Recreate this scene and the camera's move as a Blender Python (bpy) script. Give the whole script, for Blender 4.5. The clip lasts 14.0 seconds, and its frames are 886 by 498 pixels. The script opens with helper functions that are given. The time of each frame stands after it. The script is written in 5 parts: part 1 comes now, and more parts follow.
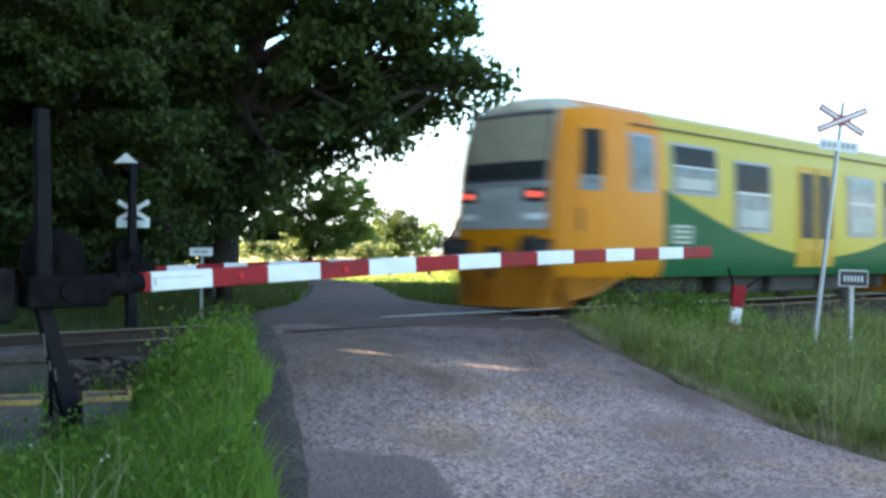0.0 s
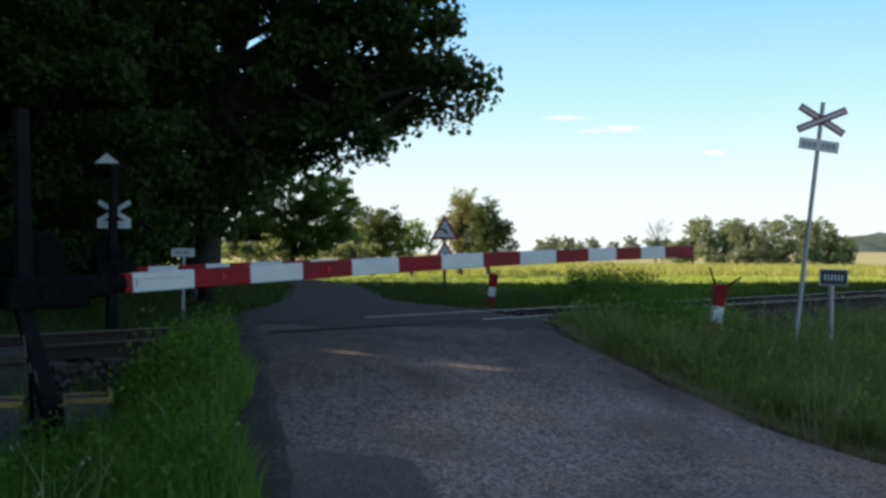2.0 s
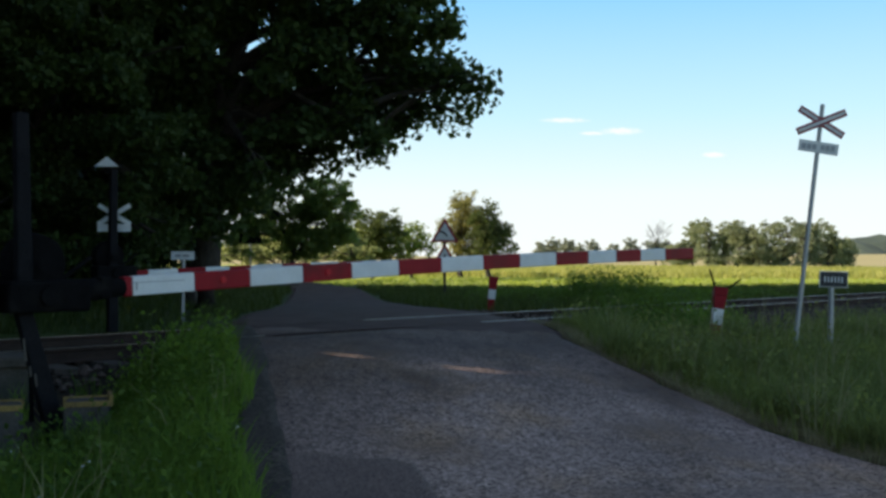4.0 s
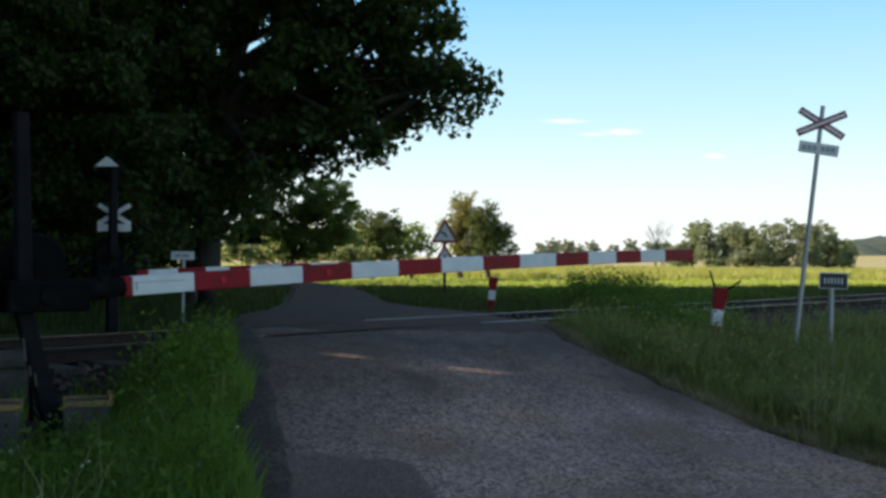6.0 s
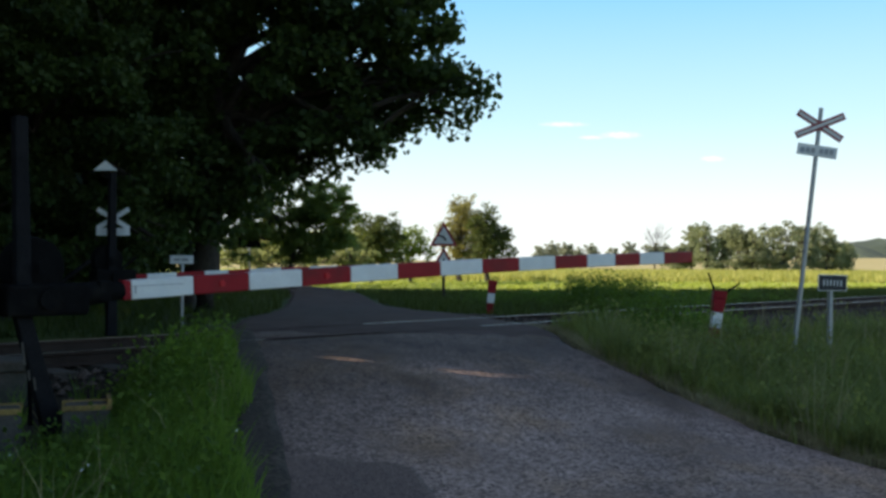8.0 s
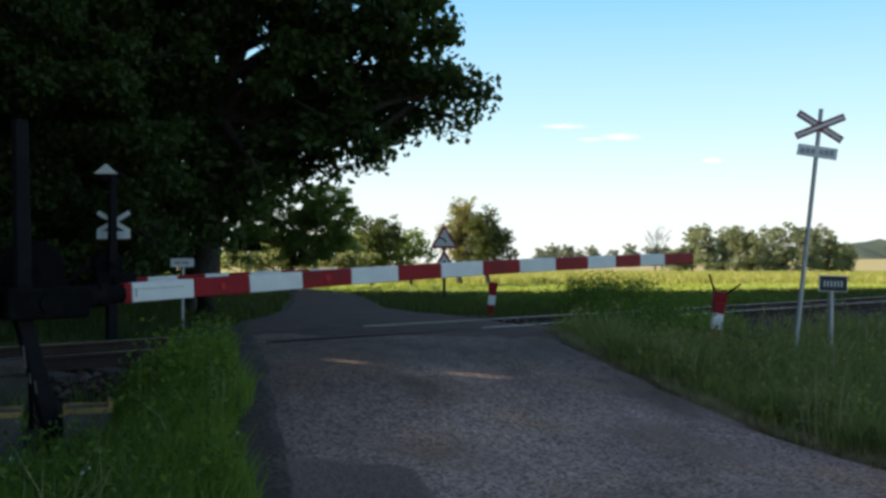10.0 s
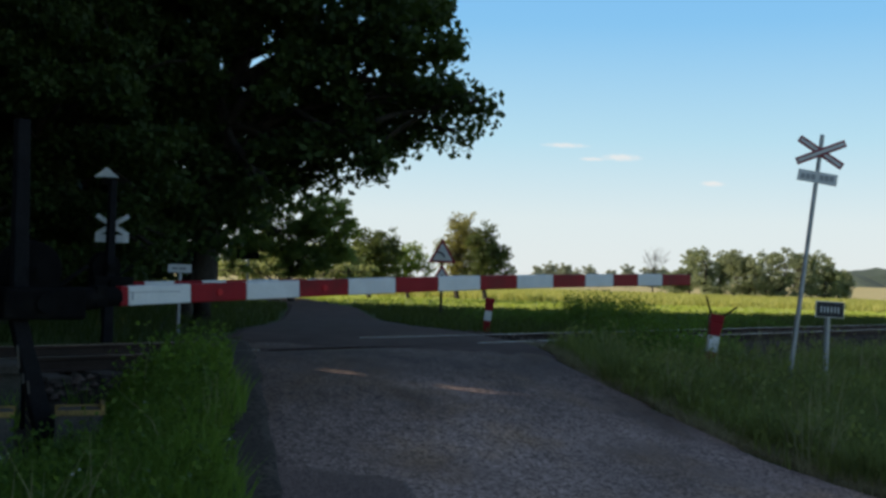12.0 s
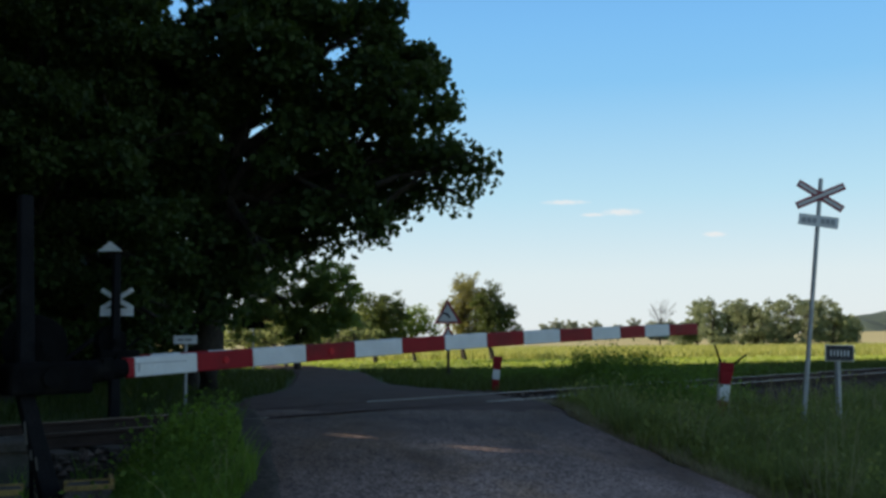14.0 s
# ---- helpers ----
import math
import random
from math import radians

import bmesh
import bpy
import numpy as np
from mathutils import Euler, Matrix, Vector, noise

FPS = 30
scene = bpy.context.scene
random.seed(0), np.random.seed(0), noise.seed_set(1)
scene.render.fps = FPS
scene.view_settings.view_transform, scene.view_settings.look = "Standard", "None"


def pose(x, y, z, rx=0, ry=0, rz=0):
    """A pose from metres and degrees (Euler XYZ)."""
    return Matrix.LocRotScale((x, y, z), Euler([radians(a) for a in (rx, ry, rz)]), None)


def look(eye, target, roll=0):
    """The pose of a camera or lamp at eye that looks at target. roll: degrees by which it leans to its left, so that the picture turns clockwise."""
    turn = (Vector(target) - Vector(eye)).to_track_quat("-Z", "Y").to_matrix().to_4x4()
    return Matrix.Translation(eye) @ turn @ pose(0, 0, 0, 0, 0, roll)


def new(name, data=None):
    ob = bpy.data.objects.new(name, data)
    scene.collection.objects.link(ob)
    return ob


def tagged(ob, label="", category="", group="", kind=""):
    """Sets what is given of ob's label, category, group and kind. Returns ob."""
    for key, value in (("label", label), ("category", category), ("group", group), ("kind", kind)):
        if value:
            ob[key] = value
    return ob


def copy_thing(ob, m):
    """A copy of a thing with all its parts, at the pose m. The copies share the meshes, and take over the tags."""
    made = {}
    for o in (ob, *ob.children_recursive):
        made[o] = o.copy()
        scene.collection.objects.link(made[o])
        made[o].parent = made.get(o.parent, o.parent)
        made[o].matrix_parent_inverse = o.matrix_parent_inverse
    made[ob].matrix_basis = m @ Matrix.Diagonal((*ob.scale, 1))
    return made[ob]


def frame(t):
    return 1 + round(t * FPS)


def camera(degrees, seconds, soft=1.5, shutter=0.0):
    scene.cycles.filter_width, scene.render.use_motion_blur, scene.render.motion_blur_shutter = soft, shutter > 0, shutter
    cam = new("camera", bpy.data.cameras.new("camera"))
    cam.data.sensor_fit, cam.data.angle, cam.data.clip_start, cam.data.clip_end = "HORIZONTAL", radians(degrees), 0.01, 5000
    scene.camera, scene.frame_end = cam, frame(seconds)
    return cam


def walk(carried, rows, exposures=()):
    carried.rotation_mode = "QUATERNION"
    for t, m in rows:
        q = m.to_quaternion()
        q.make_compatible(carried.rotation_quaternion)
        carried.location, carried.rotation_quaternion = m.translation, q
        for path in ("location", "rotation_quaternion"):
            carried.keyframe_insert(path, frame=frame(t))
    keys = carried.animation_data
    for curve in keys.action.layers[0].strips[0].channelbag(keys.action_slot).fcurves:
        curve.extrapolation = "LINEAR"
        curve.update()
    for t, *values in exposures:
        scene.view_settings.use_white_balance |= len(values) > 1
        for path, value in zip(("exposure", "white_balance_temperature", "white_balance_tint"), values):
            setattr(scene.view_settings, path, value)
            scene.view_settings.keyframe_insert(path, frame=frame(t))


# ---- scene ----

# ---- camera: hand-held on the spot, only its aim wavers ----
EYE = (0.0, 0.0, 1.6)
AIM = [  # seconds, pitch, roll, yaw, metres up
    (0, 0.270, -0.555, 0.945, 0),
    (0.5, 0.197, -0.280, 0.636, 0),
    (1, 0.217, 0.010, 0.588, 0),
    (1.5, 0.205, -0.040, 0.310, 0),
    (2, 0.280, -0.395, -0.006, 0),
    (2.5, 0.250, -0.330, -0.004, 0),
    (3, 0.341, -0.070, -0.011, 0),
    (5.5, 0.450, -0.713, -0.011, 0),
    (6, 0.455, -0.423, -0.010, 0),
    (6.5, 0.508, -0.889, -0.026, 0),
    (7, 0.505, -0.860, -0.005, 0),
    (7.5, 0.612, -1.645, -0.061, -0.003),
    (8, 0.650, -0.265, -0.065, -0.005),
    (10.5, 0.800, -0.070, -0.036, -0.010),
    (11, 0.845, -0.218, -0.038, -0.012),
    (11.5, 1.187, -2.800, -0.189, -0.020),
    (12, 1.605, -1.870, -0.176, -0.026),
    (12.5, 1.940, -1.725, -0.066, -0.034),
    (13, 1.930, -1.185, 0.040, -0.040),
    (13.5, 4.010, 1.040, 0.264, -0.060),
    (14, 5.000, 0.560, 0.177, -0.060),
]
LIGHT = [(0, 2.72, 7550, 17), (0.5, 2.03, 7450, 17), (1, 1.35, 7250, 17), (1.5, 0.83, 7150, 17), (2, 0.75, 7300, 17), (2.5, 0.65, 7300, 17), (3, 0.67, 7350, 17), (5.5, 0.74, 7500, 17), (7.5, 0.81, 7550, 17), (8, 0.80, 7550, 17), (10.5, 0.77, 7550, 17), (11, 0.74, 7500, 17), (12.5, 0.28, 7250, 17), (13.2, 0.46, 7250, 17), (14, 0.40, 7200, 17)]   # seconds, stops, white balance
cam = camera(46.0, 14.0, soft=3.0, shutter=0.5)
walk(cam, [(t, pose(EYE[0], EYE[1], EYE[2] + up, 90 + p, r, y)) for t, p, r, y, up in AIM], LIGHT)

# ---- sky and sun ----
SUN_AZ, SUN_EL = -86.0, 22.0          # degrees to the right of straight ahead, degrees up
world = bpy.data.worlds.new("sky")
scene.world = world
world.use_nodes = True
wn = world.node_tree
sky = wn.nodes.new("ShaderNodeTexSky")
sky.sky_type = "NISHITA"
sky.sun_disc = False
sky.sun_elevation, sky.sun_rotation = radians(SUN_EL), radians(SUN_AZ)
sky.air_density, sky.dust_density, sky.ozone_density = 1.0, 0.5, 1.3
wn.nodes["Background"].inputs["Strength"].default_value = 0.105
# summer haze: white on the horizon, blue higher up, the same all round; the clear sky takes over above it
w_co = wn.nodes.new("ShaderNodeTexCoord")
w_sep = wn.nodes.new("ShaderNodeSeparateXYZ")
wn.links.new(w_co.outputs["Generated"], w_sep.inputs[0])
w_ramp = wn.nodes.new("ShaderNodeValToRGB")
w_ramp.color_ramp.elements[0].position, w_ramp.color_ramp.elements[1].position = 0.0, 0.36
w_ramp.color_ramp.elements[0].color, w_ramp.color_ramp.elements[1].color = (0.70, 0.84, 0.91, 1), (0.115, 0.45, 0.96, 1)
for at, colour in ((0.06, (0.65, 0.84, 0.93)), (0.135, (0.42, 0.75, 0.95)), (0.24, (0.2, 0.57, 0.96))):
    w_ramp.color_ramp.elements.new(at).color = (*colour, 1)
wn.links.new(w_sep.outputs["Z"], w_ramp.inputs[0])
w_gain = wn.nodes.new("ShaderNodeMix")
w_gain.data_type, w_gain.blend_type = "RGBA", "MULTIPLY"
w_gain.inputs["Factor"].default_value, w_gain.inputs["B"].default_value = 1.0, (7.4, 7.4, 7.4, 1)
wn.links.new(w_ramp.outputs[0], w_gain.inputs["A"])
w_map = wn.nodes.new("ShaderNodeMapRange")
w_map.interpolation_type = "SMOOTHSTEP"
w_map.inputs["From Min"].default_value, w_map.inputs["From Max"].default_value = 0.28, 0.55
w_map.inputs["To Min"].default_value, w_map.inputs["To Max"].default_value = 0.95, 0.0
wn.links.new(w_sep.outputs["Z"], w_map.inputs["Value"])
w_mix = wn.nodes.new("ShaderNodeMix")
w_mix.data_type = "RGBA"
wn.links.new(w_map.outputs[0], w_mix.inputs["Factor"])
wn.links.new(sky.outputs[0], w_mix.inputs["A"])
wn.links.new(w_gain.outputs["Result"], w_mix.inputs["B"])
wn.links.new(w_mix.outputs["Result"], wn.nodes["Background"].inputs["Color"])
sun_data = bpy.data.lights.new("sun", "SUN")
sun_data.energy, sun_data.angle, sun_data.color = 5.0, radians(0.5), (1.0, 0.97, 0.87)
sun = new("sun", sun_data)
sa, se = radians(SUN_AZ), radians(SUN_EL)
sun.matrix_world = look((math.sin(sa) * math.cos(se) * 60, math.cos(sa) * math.cos(se) * 60, math.sin(se) * 60), (0, 0, 0))

# ---- materials ----
def mat(name, c1, c2, rough=0.7, metal=0.0, scale=8.0, fine=60.0, bump=0.2, coat=0.0, rnd=0.0, island=0.0, dirt=None, spec=0.5):
    """Two-scale noise between two colours, with relief; rnd and island vary it by object or by piece."""
    m = bpy.data.materials.new(name)
    m.use_nodes = True
    nt = m.node_tree
    b = nt.nodes["Principled BSDF"]
    b.inputs["Roughness"].default_value, b.inputs["Metallic"].default_value = rough, metal
    b.inputs["Coat Weight"].default_value = coat
    b.inputs["Specular IOR Level"].default_value = spec
    tc = nt.nodes.new("ShaderNodeTexCoord")
    n1 = nt.nodes.new("ShaderNodeTexNoise")
    n1.inputs["Scale"].default_value, n1.inputs["Detail"].default_value = scale, 4
    n2 = nt.nodes.new("ShaderNodeTexNoise")
    n2.inputs["Scale"].default_value, n2.inputs["Detail"].default_value = fine, 5
    for n in (n1, n2):
        nt.links.new(tc.outputs["Object"], n.inputs["Vector"])
    add = nt.nodes.new("ShaderNodeMath")
    add.operation = "MULTIPLY_ADD"
    nt.links.new(n2.outputs[0], add.inputs[0])
    add.inputs[1].default_value = 0.5
    mul = nt.nodes.new("ShaderNodeMath")
    mul.operation = "MULTIPLY"
    mul.inputs[1].default_value = 0.5
    nt.links.new(n1.outputs[0], mul.inputs[0])
    nt.links.new(mul.outputs[0], add.inputs[2])
    last = add.outputs[0]
    for amount, node_type, out in ((rnd, "ShaderNodeObjectInfo", "Random"), (island, "ShaderNodeNewGeometry", "Random Per Island")):
        if amount:
            info = nt.nodes.new(node_type)
            ma = nt.nodes.new("ShaderNodeMath")
            ma.operation = "MULTIPLY_ADD"
            nt.links.new(info.outputs[out], ma.inputs[0])
            ma.inputs[1].default_value = amount
            off = nt.nodes.new("ShaderNodeMath")
            off.operation = "SUBTRACT"
            nt.links.new(last, off.inputs[0])
            off.inputs[1].default_value = amount / 2
            nt.links.new(off.outputs[0], ma.inputs[2])
            last = ma.outputs[0]
    ramp = nt.nodes.new("ShaderNodeValToRGB")
    ramp.color_ramp.elements[0].position, ramp.color_ramp.elements[1].position = 0.33, 0.67
    ramp.color_ramp.elements[0].color, ramp.color_ramp.elements[1].color = (*c1, 1), (*c2, 1)
    nt.links.new(last, ramp.inputs[0])
    col = ramp.outputs[0]
    if dirt:
        n3 = nt.nodes.new("ShaderNodeTexNoise")
        n3.inputs["Scale"].default_value, n3.inputs["Detail"].default_value = scale * 0.45, 6
        nt.links.new(tc.outputs["Object"], n3.inputs["Vector"])
        r3 = nt.nodes.new("ShaderNodeValToRGB")
        r3.color_ramp.elements[0].position, r3.color_ramp.elements[1].position = 0.52, 0.7
        nt.links.new(n3.outputs[0], r3.inputs[0])
        mx = nt.nodes.new("ShaderNodeMix")
        mx.data_type = "RGBA"
        mx.inputs["B"].default_value = (*dirt, 1)
        nt.links.new(r3.outputs[0], mx.inputs["Factor"])
        nt.links.new(col, mx.inputs["A"])
        col = mx.outputs["Result"]
    nt.links.new(col, b.inputs["Base Color"])
    if bump:
        bp = nt.nodes.new("ShaderNodeBump")
        bp.inputs["Strength"].default_value, bp.inputs["Distance"].default_value = bump, 0.02
        nt.links.new(n2.outputs[0], bp.inputs["Height"])
        nt.links.new(bp.outputs[0], b.inputs["Normal"])
    return m


def leaf_mat(name, c1, c2, through_colour, amount=0.35, scale=0.6):
    """Foliage: leaf by leaf colour, with light coming through the blades."""
    m = mat(name, c1, c2, rough=0.55, scale=scale, fine=4.0, bump=0, island=0.5, spec=0.14)
    nt = m.node_tree
    b = nt.nodes["Principled BSDF"]
    tr = nt.nodes.new("ShaderNodeBsdfTranslucent")
    tr.inputs[0].default_value = (*through_colour, 1)
    mx = nt.nodes.new("ShaderNodeMixShader")
    mx.inputs[0].default_value = amount
    nt.links.new(b.outputs[0], mx.inputs[1])
    nt.links.new(tr.outputs[0], mx.inputs[2])
    nt.links.new(mx.outputs[0], nt.nodes["Material Output"].inputs[0])
    return m


def glow_mat(name, colour, strength):
    m = bpy.data.materials.new(name)
    m.use_nodes = True
    b = m.node_tree.nodes["Principled BSDF"]
    b.inputs["Base Color"].default_value = (*colour, 1)
    b.inputs["Emission Color"].default_value = (*colour, 1)
    b.inputs["Emission Strength"].default_value = strength
    return m


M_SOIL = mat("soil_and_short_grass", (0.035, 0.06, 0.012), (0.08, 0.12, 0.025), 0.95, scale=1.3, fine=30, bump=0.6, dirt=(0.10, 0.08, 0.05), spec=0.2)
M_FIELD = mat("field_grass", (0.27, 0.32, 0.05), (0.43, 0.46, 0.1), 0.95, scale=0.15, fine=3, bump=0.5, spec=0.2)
def chip_mat(name, dark, light, cell, size_noise):
    """Asphalt of pale stone chips in a dark binder."""
    m = mat(name, dark, light, 0.88, scale=0.9, fine=25, bump=0, spec=0.3)
    nt = m.node_tree
    b = nt.nodes["Principled BSDF"]
    tc = nt.nodes.new("ShaderNodeTexCoord")
    vo = nt.nodes.new("ShaderNodeTexVoronoi")
    vo.inputs["Scale"].default_value = cell
    nt.links.new(tc.outputs["Object"], vo.inputs["Vector"])
    sep = nt.nodes.new("ShaderNodeSeparateColor")
    nt.links.new(vo.outputs["Color"], sep.inputs[0])
    r = nt.nodes.new("ShaderNodeMapRange")
    r.inputs["To Min"].default_value, r.inputs["To Max"].default_value = 0.3, 1.7
    nt.links.new(sep.outputs[0], r.inputs["Value"])
    ns = nt.nodes.new("ShaderNodeTexNoise")
    ns.inputs["Scale"].default_value, ns.inputs["Detail"].default_value = size_noise, 3
    nt.links.new(tc.outputs["Object"], ns.inputs["Vector"])
    worn = nt.nodes.new("ShaderNodeMapRange")
    worn.inputs["From Min"].default_value, worn.inputs["From Max"].default_value = 0.28, 0.5
    nt.links.new(ns.outputs[0], worn.inputs["Value"])
    mixv = nt.nodes.new("ShaderNodeMix")
    mixv.inputs["A"].default_value = 0.75
    nt.links.new(worn.outputs[0], mixv.inputs["Factor"])
    nt.links.new(r.outputs[0], mixv.inputs["B"])
    mul = nt.nodes.new("ShaderNodeMix")
    mul.data_type, mul.blend_type = "RGBA", "MULTIPLY"
    mul.inputs["Factor"].default_value = 1.0
    old = b.inputs["Base Color"].links[0].from_socket
    nt.links.new(old, mul.inputs["A"])
    nt.links.new(mixv.outputs[0], mul.inputs["B"])
    nt.links.new(mul.outputs["Result"], b.inputs["Base Color"])
    bp = nt.nodes.new("ShaderNodeBump")
    bp.inputs["Strength"].default_value, bp.inputs["Distance"].default_value = 0.7, 0.012
    nt.links.new(sep.outputs[1], bp.inputs["Height"])
    nt.links.new(bp.outputs[0], b.inputs["Normal"])
    return m


M_PATCH = mat("smooth_asphalt_patch", (0.085, 0.058, 0.05), (0.15, 0.103, 0.089), 0.95, scale=2, fine=160, bump=0.15, spec=0.1)
M_WHEAT = mat("ripening_corn_field", (0.36, 0.3, 0.13), (0.5, 0.42, 0.2), 0.95, scale=0.02, fine=0.5, bump=0.3, spec=0.2)
M_ROAD = chip_mat("worn_chip_asphalt", (0.27, 0.182, 0.152), (0.46, 0.314, 0.263), 46.0, 0.7)
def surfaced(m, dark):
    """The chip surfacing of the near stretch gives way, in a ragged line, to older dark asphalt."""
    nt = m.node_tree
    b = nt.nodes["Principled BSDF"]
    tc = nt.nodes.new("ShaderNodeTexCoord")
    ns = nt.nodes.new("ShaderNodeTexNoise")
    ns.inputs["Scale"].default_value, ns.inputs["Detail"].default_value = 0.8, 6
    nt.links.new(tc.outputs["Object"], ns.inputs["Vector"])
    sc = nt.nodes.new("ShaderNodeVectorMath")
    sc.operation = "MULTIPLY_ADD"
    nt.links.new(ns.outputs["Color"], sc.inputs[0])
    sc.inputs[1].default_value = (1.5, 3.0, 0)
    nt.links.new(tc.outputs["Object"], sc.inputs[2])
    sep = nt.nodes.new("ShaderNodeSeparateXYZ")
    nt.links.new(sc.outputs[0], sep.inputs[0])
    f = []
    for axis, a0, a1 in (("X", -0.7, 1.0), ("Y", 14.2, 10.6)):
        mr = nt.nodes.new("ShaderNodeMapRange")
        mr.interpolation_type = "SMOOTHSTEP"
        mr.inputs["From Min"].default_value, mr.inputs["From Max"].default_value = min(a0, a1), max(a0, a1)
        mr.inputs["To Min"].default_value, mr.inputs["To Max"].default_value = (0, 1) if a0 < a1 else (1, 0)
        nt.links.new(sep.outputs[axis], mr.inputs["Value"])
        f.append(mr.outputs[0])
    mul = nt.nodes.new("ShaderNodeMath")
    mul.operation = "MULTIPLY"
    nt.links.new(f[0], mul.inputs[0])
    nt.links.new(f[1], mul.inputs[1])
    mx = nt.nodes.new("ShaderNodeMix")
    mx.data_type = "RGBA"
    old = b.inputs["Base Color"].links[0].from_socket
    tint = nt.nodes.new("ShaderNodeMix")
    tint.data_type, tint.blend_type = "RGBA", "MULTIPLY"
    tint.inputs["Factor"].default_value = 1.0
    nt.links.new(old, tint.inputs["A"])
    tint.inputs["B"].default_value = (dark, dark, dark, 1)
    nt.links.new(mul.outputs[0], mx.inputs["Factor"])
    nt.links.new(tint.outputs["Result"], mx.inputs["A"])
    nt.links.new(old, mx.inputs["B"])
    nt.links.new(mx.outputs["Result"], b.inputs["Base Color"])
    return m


def stained(m, colour, scale, low, high, amount):
    """Large worn or earthy stains over a surface."""
    nt = m.node_tree
    b = nt.nodes["Principled BSDF"]
    tc = nt.nodes.new("ShaderNodeTexCoord")
    mp = nt.nodes.new("ShaderNodeMapping")
    mp.inputs["Scale"].default_value = (1.0, 0.55, 1.0)
    nt.links.new(tc.outputs["Object"], mp.inputs["Vector"])
    ns = nt.nodes.new("ShaderNodeTexNoise")
    ns.inputs["Scale"].default_value, ns.inputs["Detail"].default_value, ns.inputs["Roughness"].default_value = scale, 8, 0.65
    nt.links.new(mp.outputs[0], ns.inputs["Vector"])
    mr = nt.nodes.new("ShaderNodeMapRange")
    mr.inputs["From Min"].default_value, mr.inputs["From Max"].default_value = low, high
    mr.inputs["To Max"].default_value = amount
    nt.links.new(ns.outputs[0], mr.inputs["Value"])
    mx = nt.nodes.new("ShaderNodeMix")
    mx.data_type, mx.blend_type = "RGBA", "MULTIPLY"
    mx.inputs["B"].default_value = (*colour, 1)
    nt.links.new(mr.outputs[0], mx.inputs["Factor"])
    nt.links.new(b.inputs["Base Color"].links[0].from_socket, mx.inputs["A"])
    nt.links.new(mx.outputs["Result"], b.inputs["Base Color"])


stained(M_ROAD, (1.0, 0.86, 0.62), 1.1, 0.48, 0.66, 0.8)
stained(M_ROAD, (0.5, 0.5, 0.52), 0.9, 0.5, 0.7, 0.8)
stained(M_ROAD, (0.45, 0.43, 0.42), 5.0, 0.55, 0.72, 0.7)
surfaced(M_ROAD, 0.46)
M_PATCH2 = chip_mat("old_repaired_asphalt", (0.13, 0.087, 0.074), (0.21, 0.142, 0.121), 120.0, 0.7)
M_GRAVEL = chip_mat("crumbling_road_edge", (0.034, 0.025, 0.018), (0.085, 0.065, 0.05), 40.0, 1.4)
M_BED = mat("dark_earthy_track_bed", (0.022, 0.017, 0.012), (0.06, 0.048, 0.034), 0.95, scale=2, fine=30, bump=0.6, spec=0.2)
M_DRY = mat("dry_trodden_earth", (0.10, 0.085, 0.04), (0.24, 0.2, 0.11), 0.95, scale=3, fine=35, bump=0.6, spec=0.2)
M_BALLAST = mat("ballast_stone", (0.03, 0.022, 0.017), (0.14, 0.098, 0.078), 0.95, scale=4, fine=40, bump=0.6, island=0.4)
M_RAIL = mat("rusty_rail_steel", (0.028, 0.018, 0.014), (0.07, 0.043, 0.032), 0.85, spec=0.2, scale=5, fine=60)
M_RAILTOP = mat("polished_rail_head", (0.34, 0.31, 0.28), (0.5, 0.46, 0.42), 0.3, metal=1.0, scale=3, fine=50, bump=0.05)
M_TIE = mat("creosoted_wood", (0.035, 0.027, 0.02), (0.10, 0.08, 0.062), 0.9, scale=4, fine=40, rnd=0.3)
M_RED = mat("worn_red_paint", (0.27, 0.006, 0.013), (0.36, 0.013, 0.02), 0.5, scale=5, fine=50, bump=0.08, rnd=0.25, spec=0.2, dirt=(0.2, 0.016, 0.018))
M_WHITE = mat("worn_white_paint", (0.66, 0.66, 0.64), (0.82, 0.82, 0.8), 0.5, scale=5, fine=50, bump=0.08, rnd=0.2)
M_BLACK = mat("old_black_paint", (0.005, 0.0048, 0.005), (0.011, 0.0105, 0.011), 0.85, spec=0.04, scale=6, fine=40, bump=0.3, dirt=(0.02, 0.018, 0.016))
M_POST = mat("faded_iron_post", (0.008, 0.0078, 0.0085), (0.019, 0.018, 0.02), 0.7, scale=6, fine=40, bump=0.3, dirt=(0.012, 0.012, 0.014), spec=0.06)
M_GALV = mat("galvanised_steel", (0.30, 0.31, 0.32), (0.46, 0.47, 0.48), 0.5, metal=0.6, scale=8, fine=60, bump=0.08)
M_CONCRETE = mat("old_concrete", (0.045, 0.038, 0.031), (0.12, 0.104, 0.088), 0.95, scale=4, fine=40, bump=0.5, dirt=(0.035, 0.04, 0.025))
M_RUST = mat("rusty_iron_yellowed", (0.11, 0.06, 0.022), (0.34, 0.22, 0.06), 0.8, scale=6, fine=50)
M_BARK = mat("tree_bark", (0.022, 0.017, 0.013), (0.065, 0.052, 0.04), 0.95, scale=3, fine=18, bump=0.9)
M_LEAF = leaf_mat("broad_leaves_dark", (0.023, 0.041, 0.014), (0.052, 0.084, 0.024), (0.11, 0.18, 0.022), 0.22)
# Hedge colours raised so that sunlight is part of the leaf tone.
M_HEDGE = leaf_mat("hedge_leaves_sunlit_tone", (0.12, 0.15, 0.065), (0.25, 0.28, 0.13), (0.38, 0.42, 0.15), 0.5, 0.2)
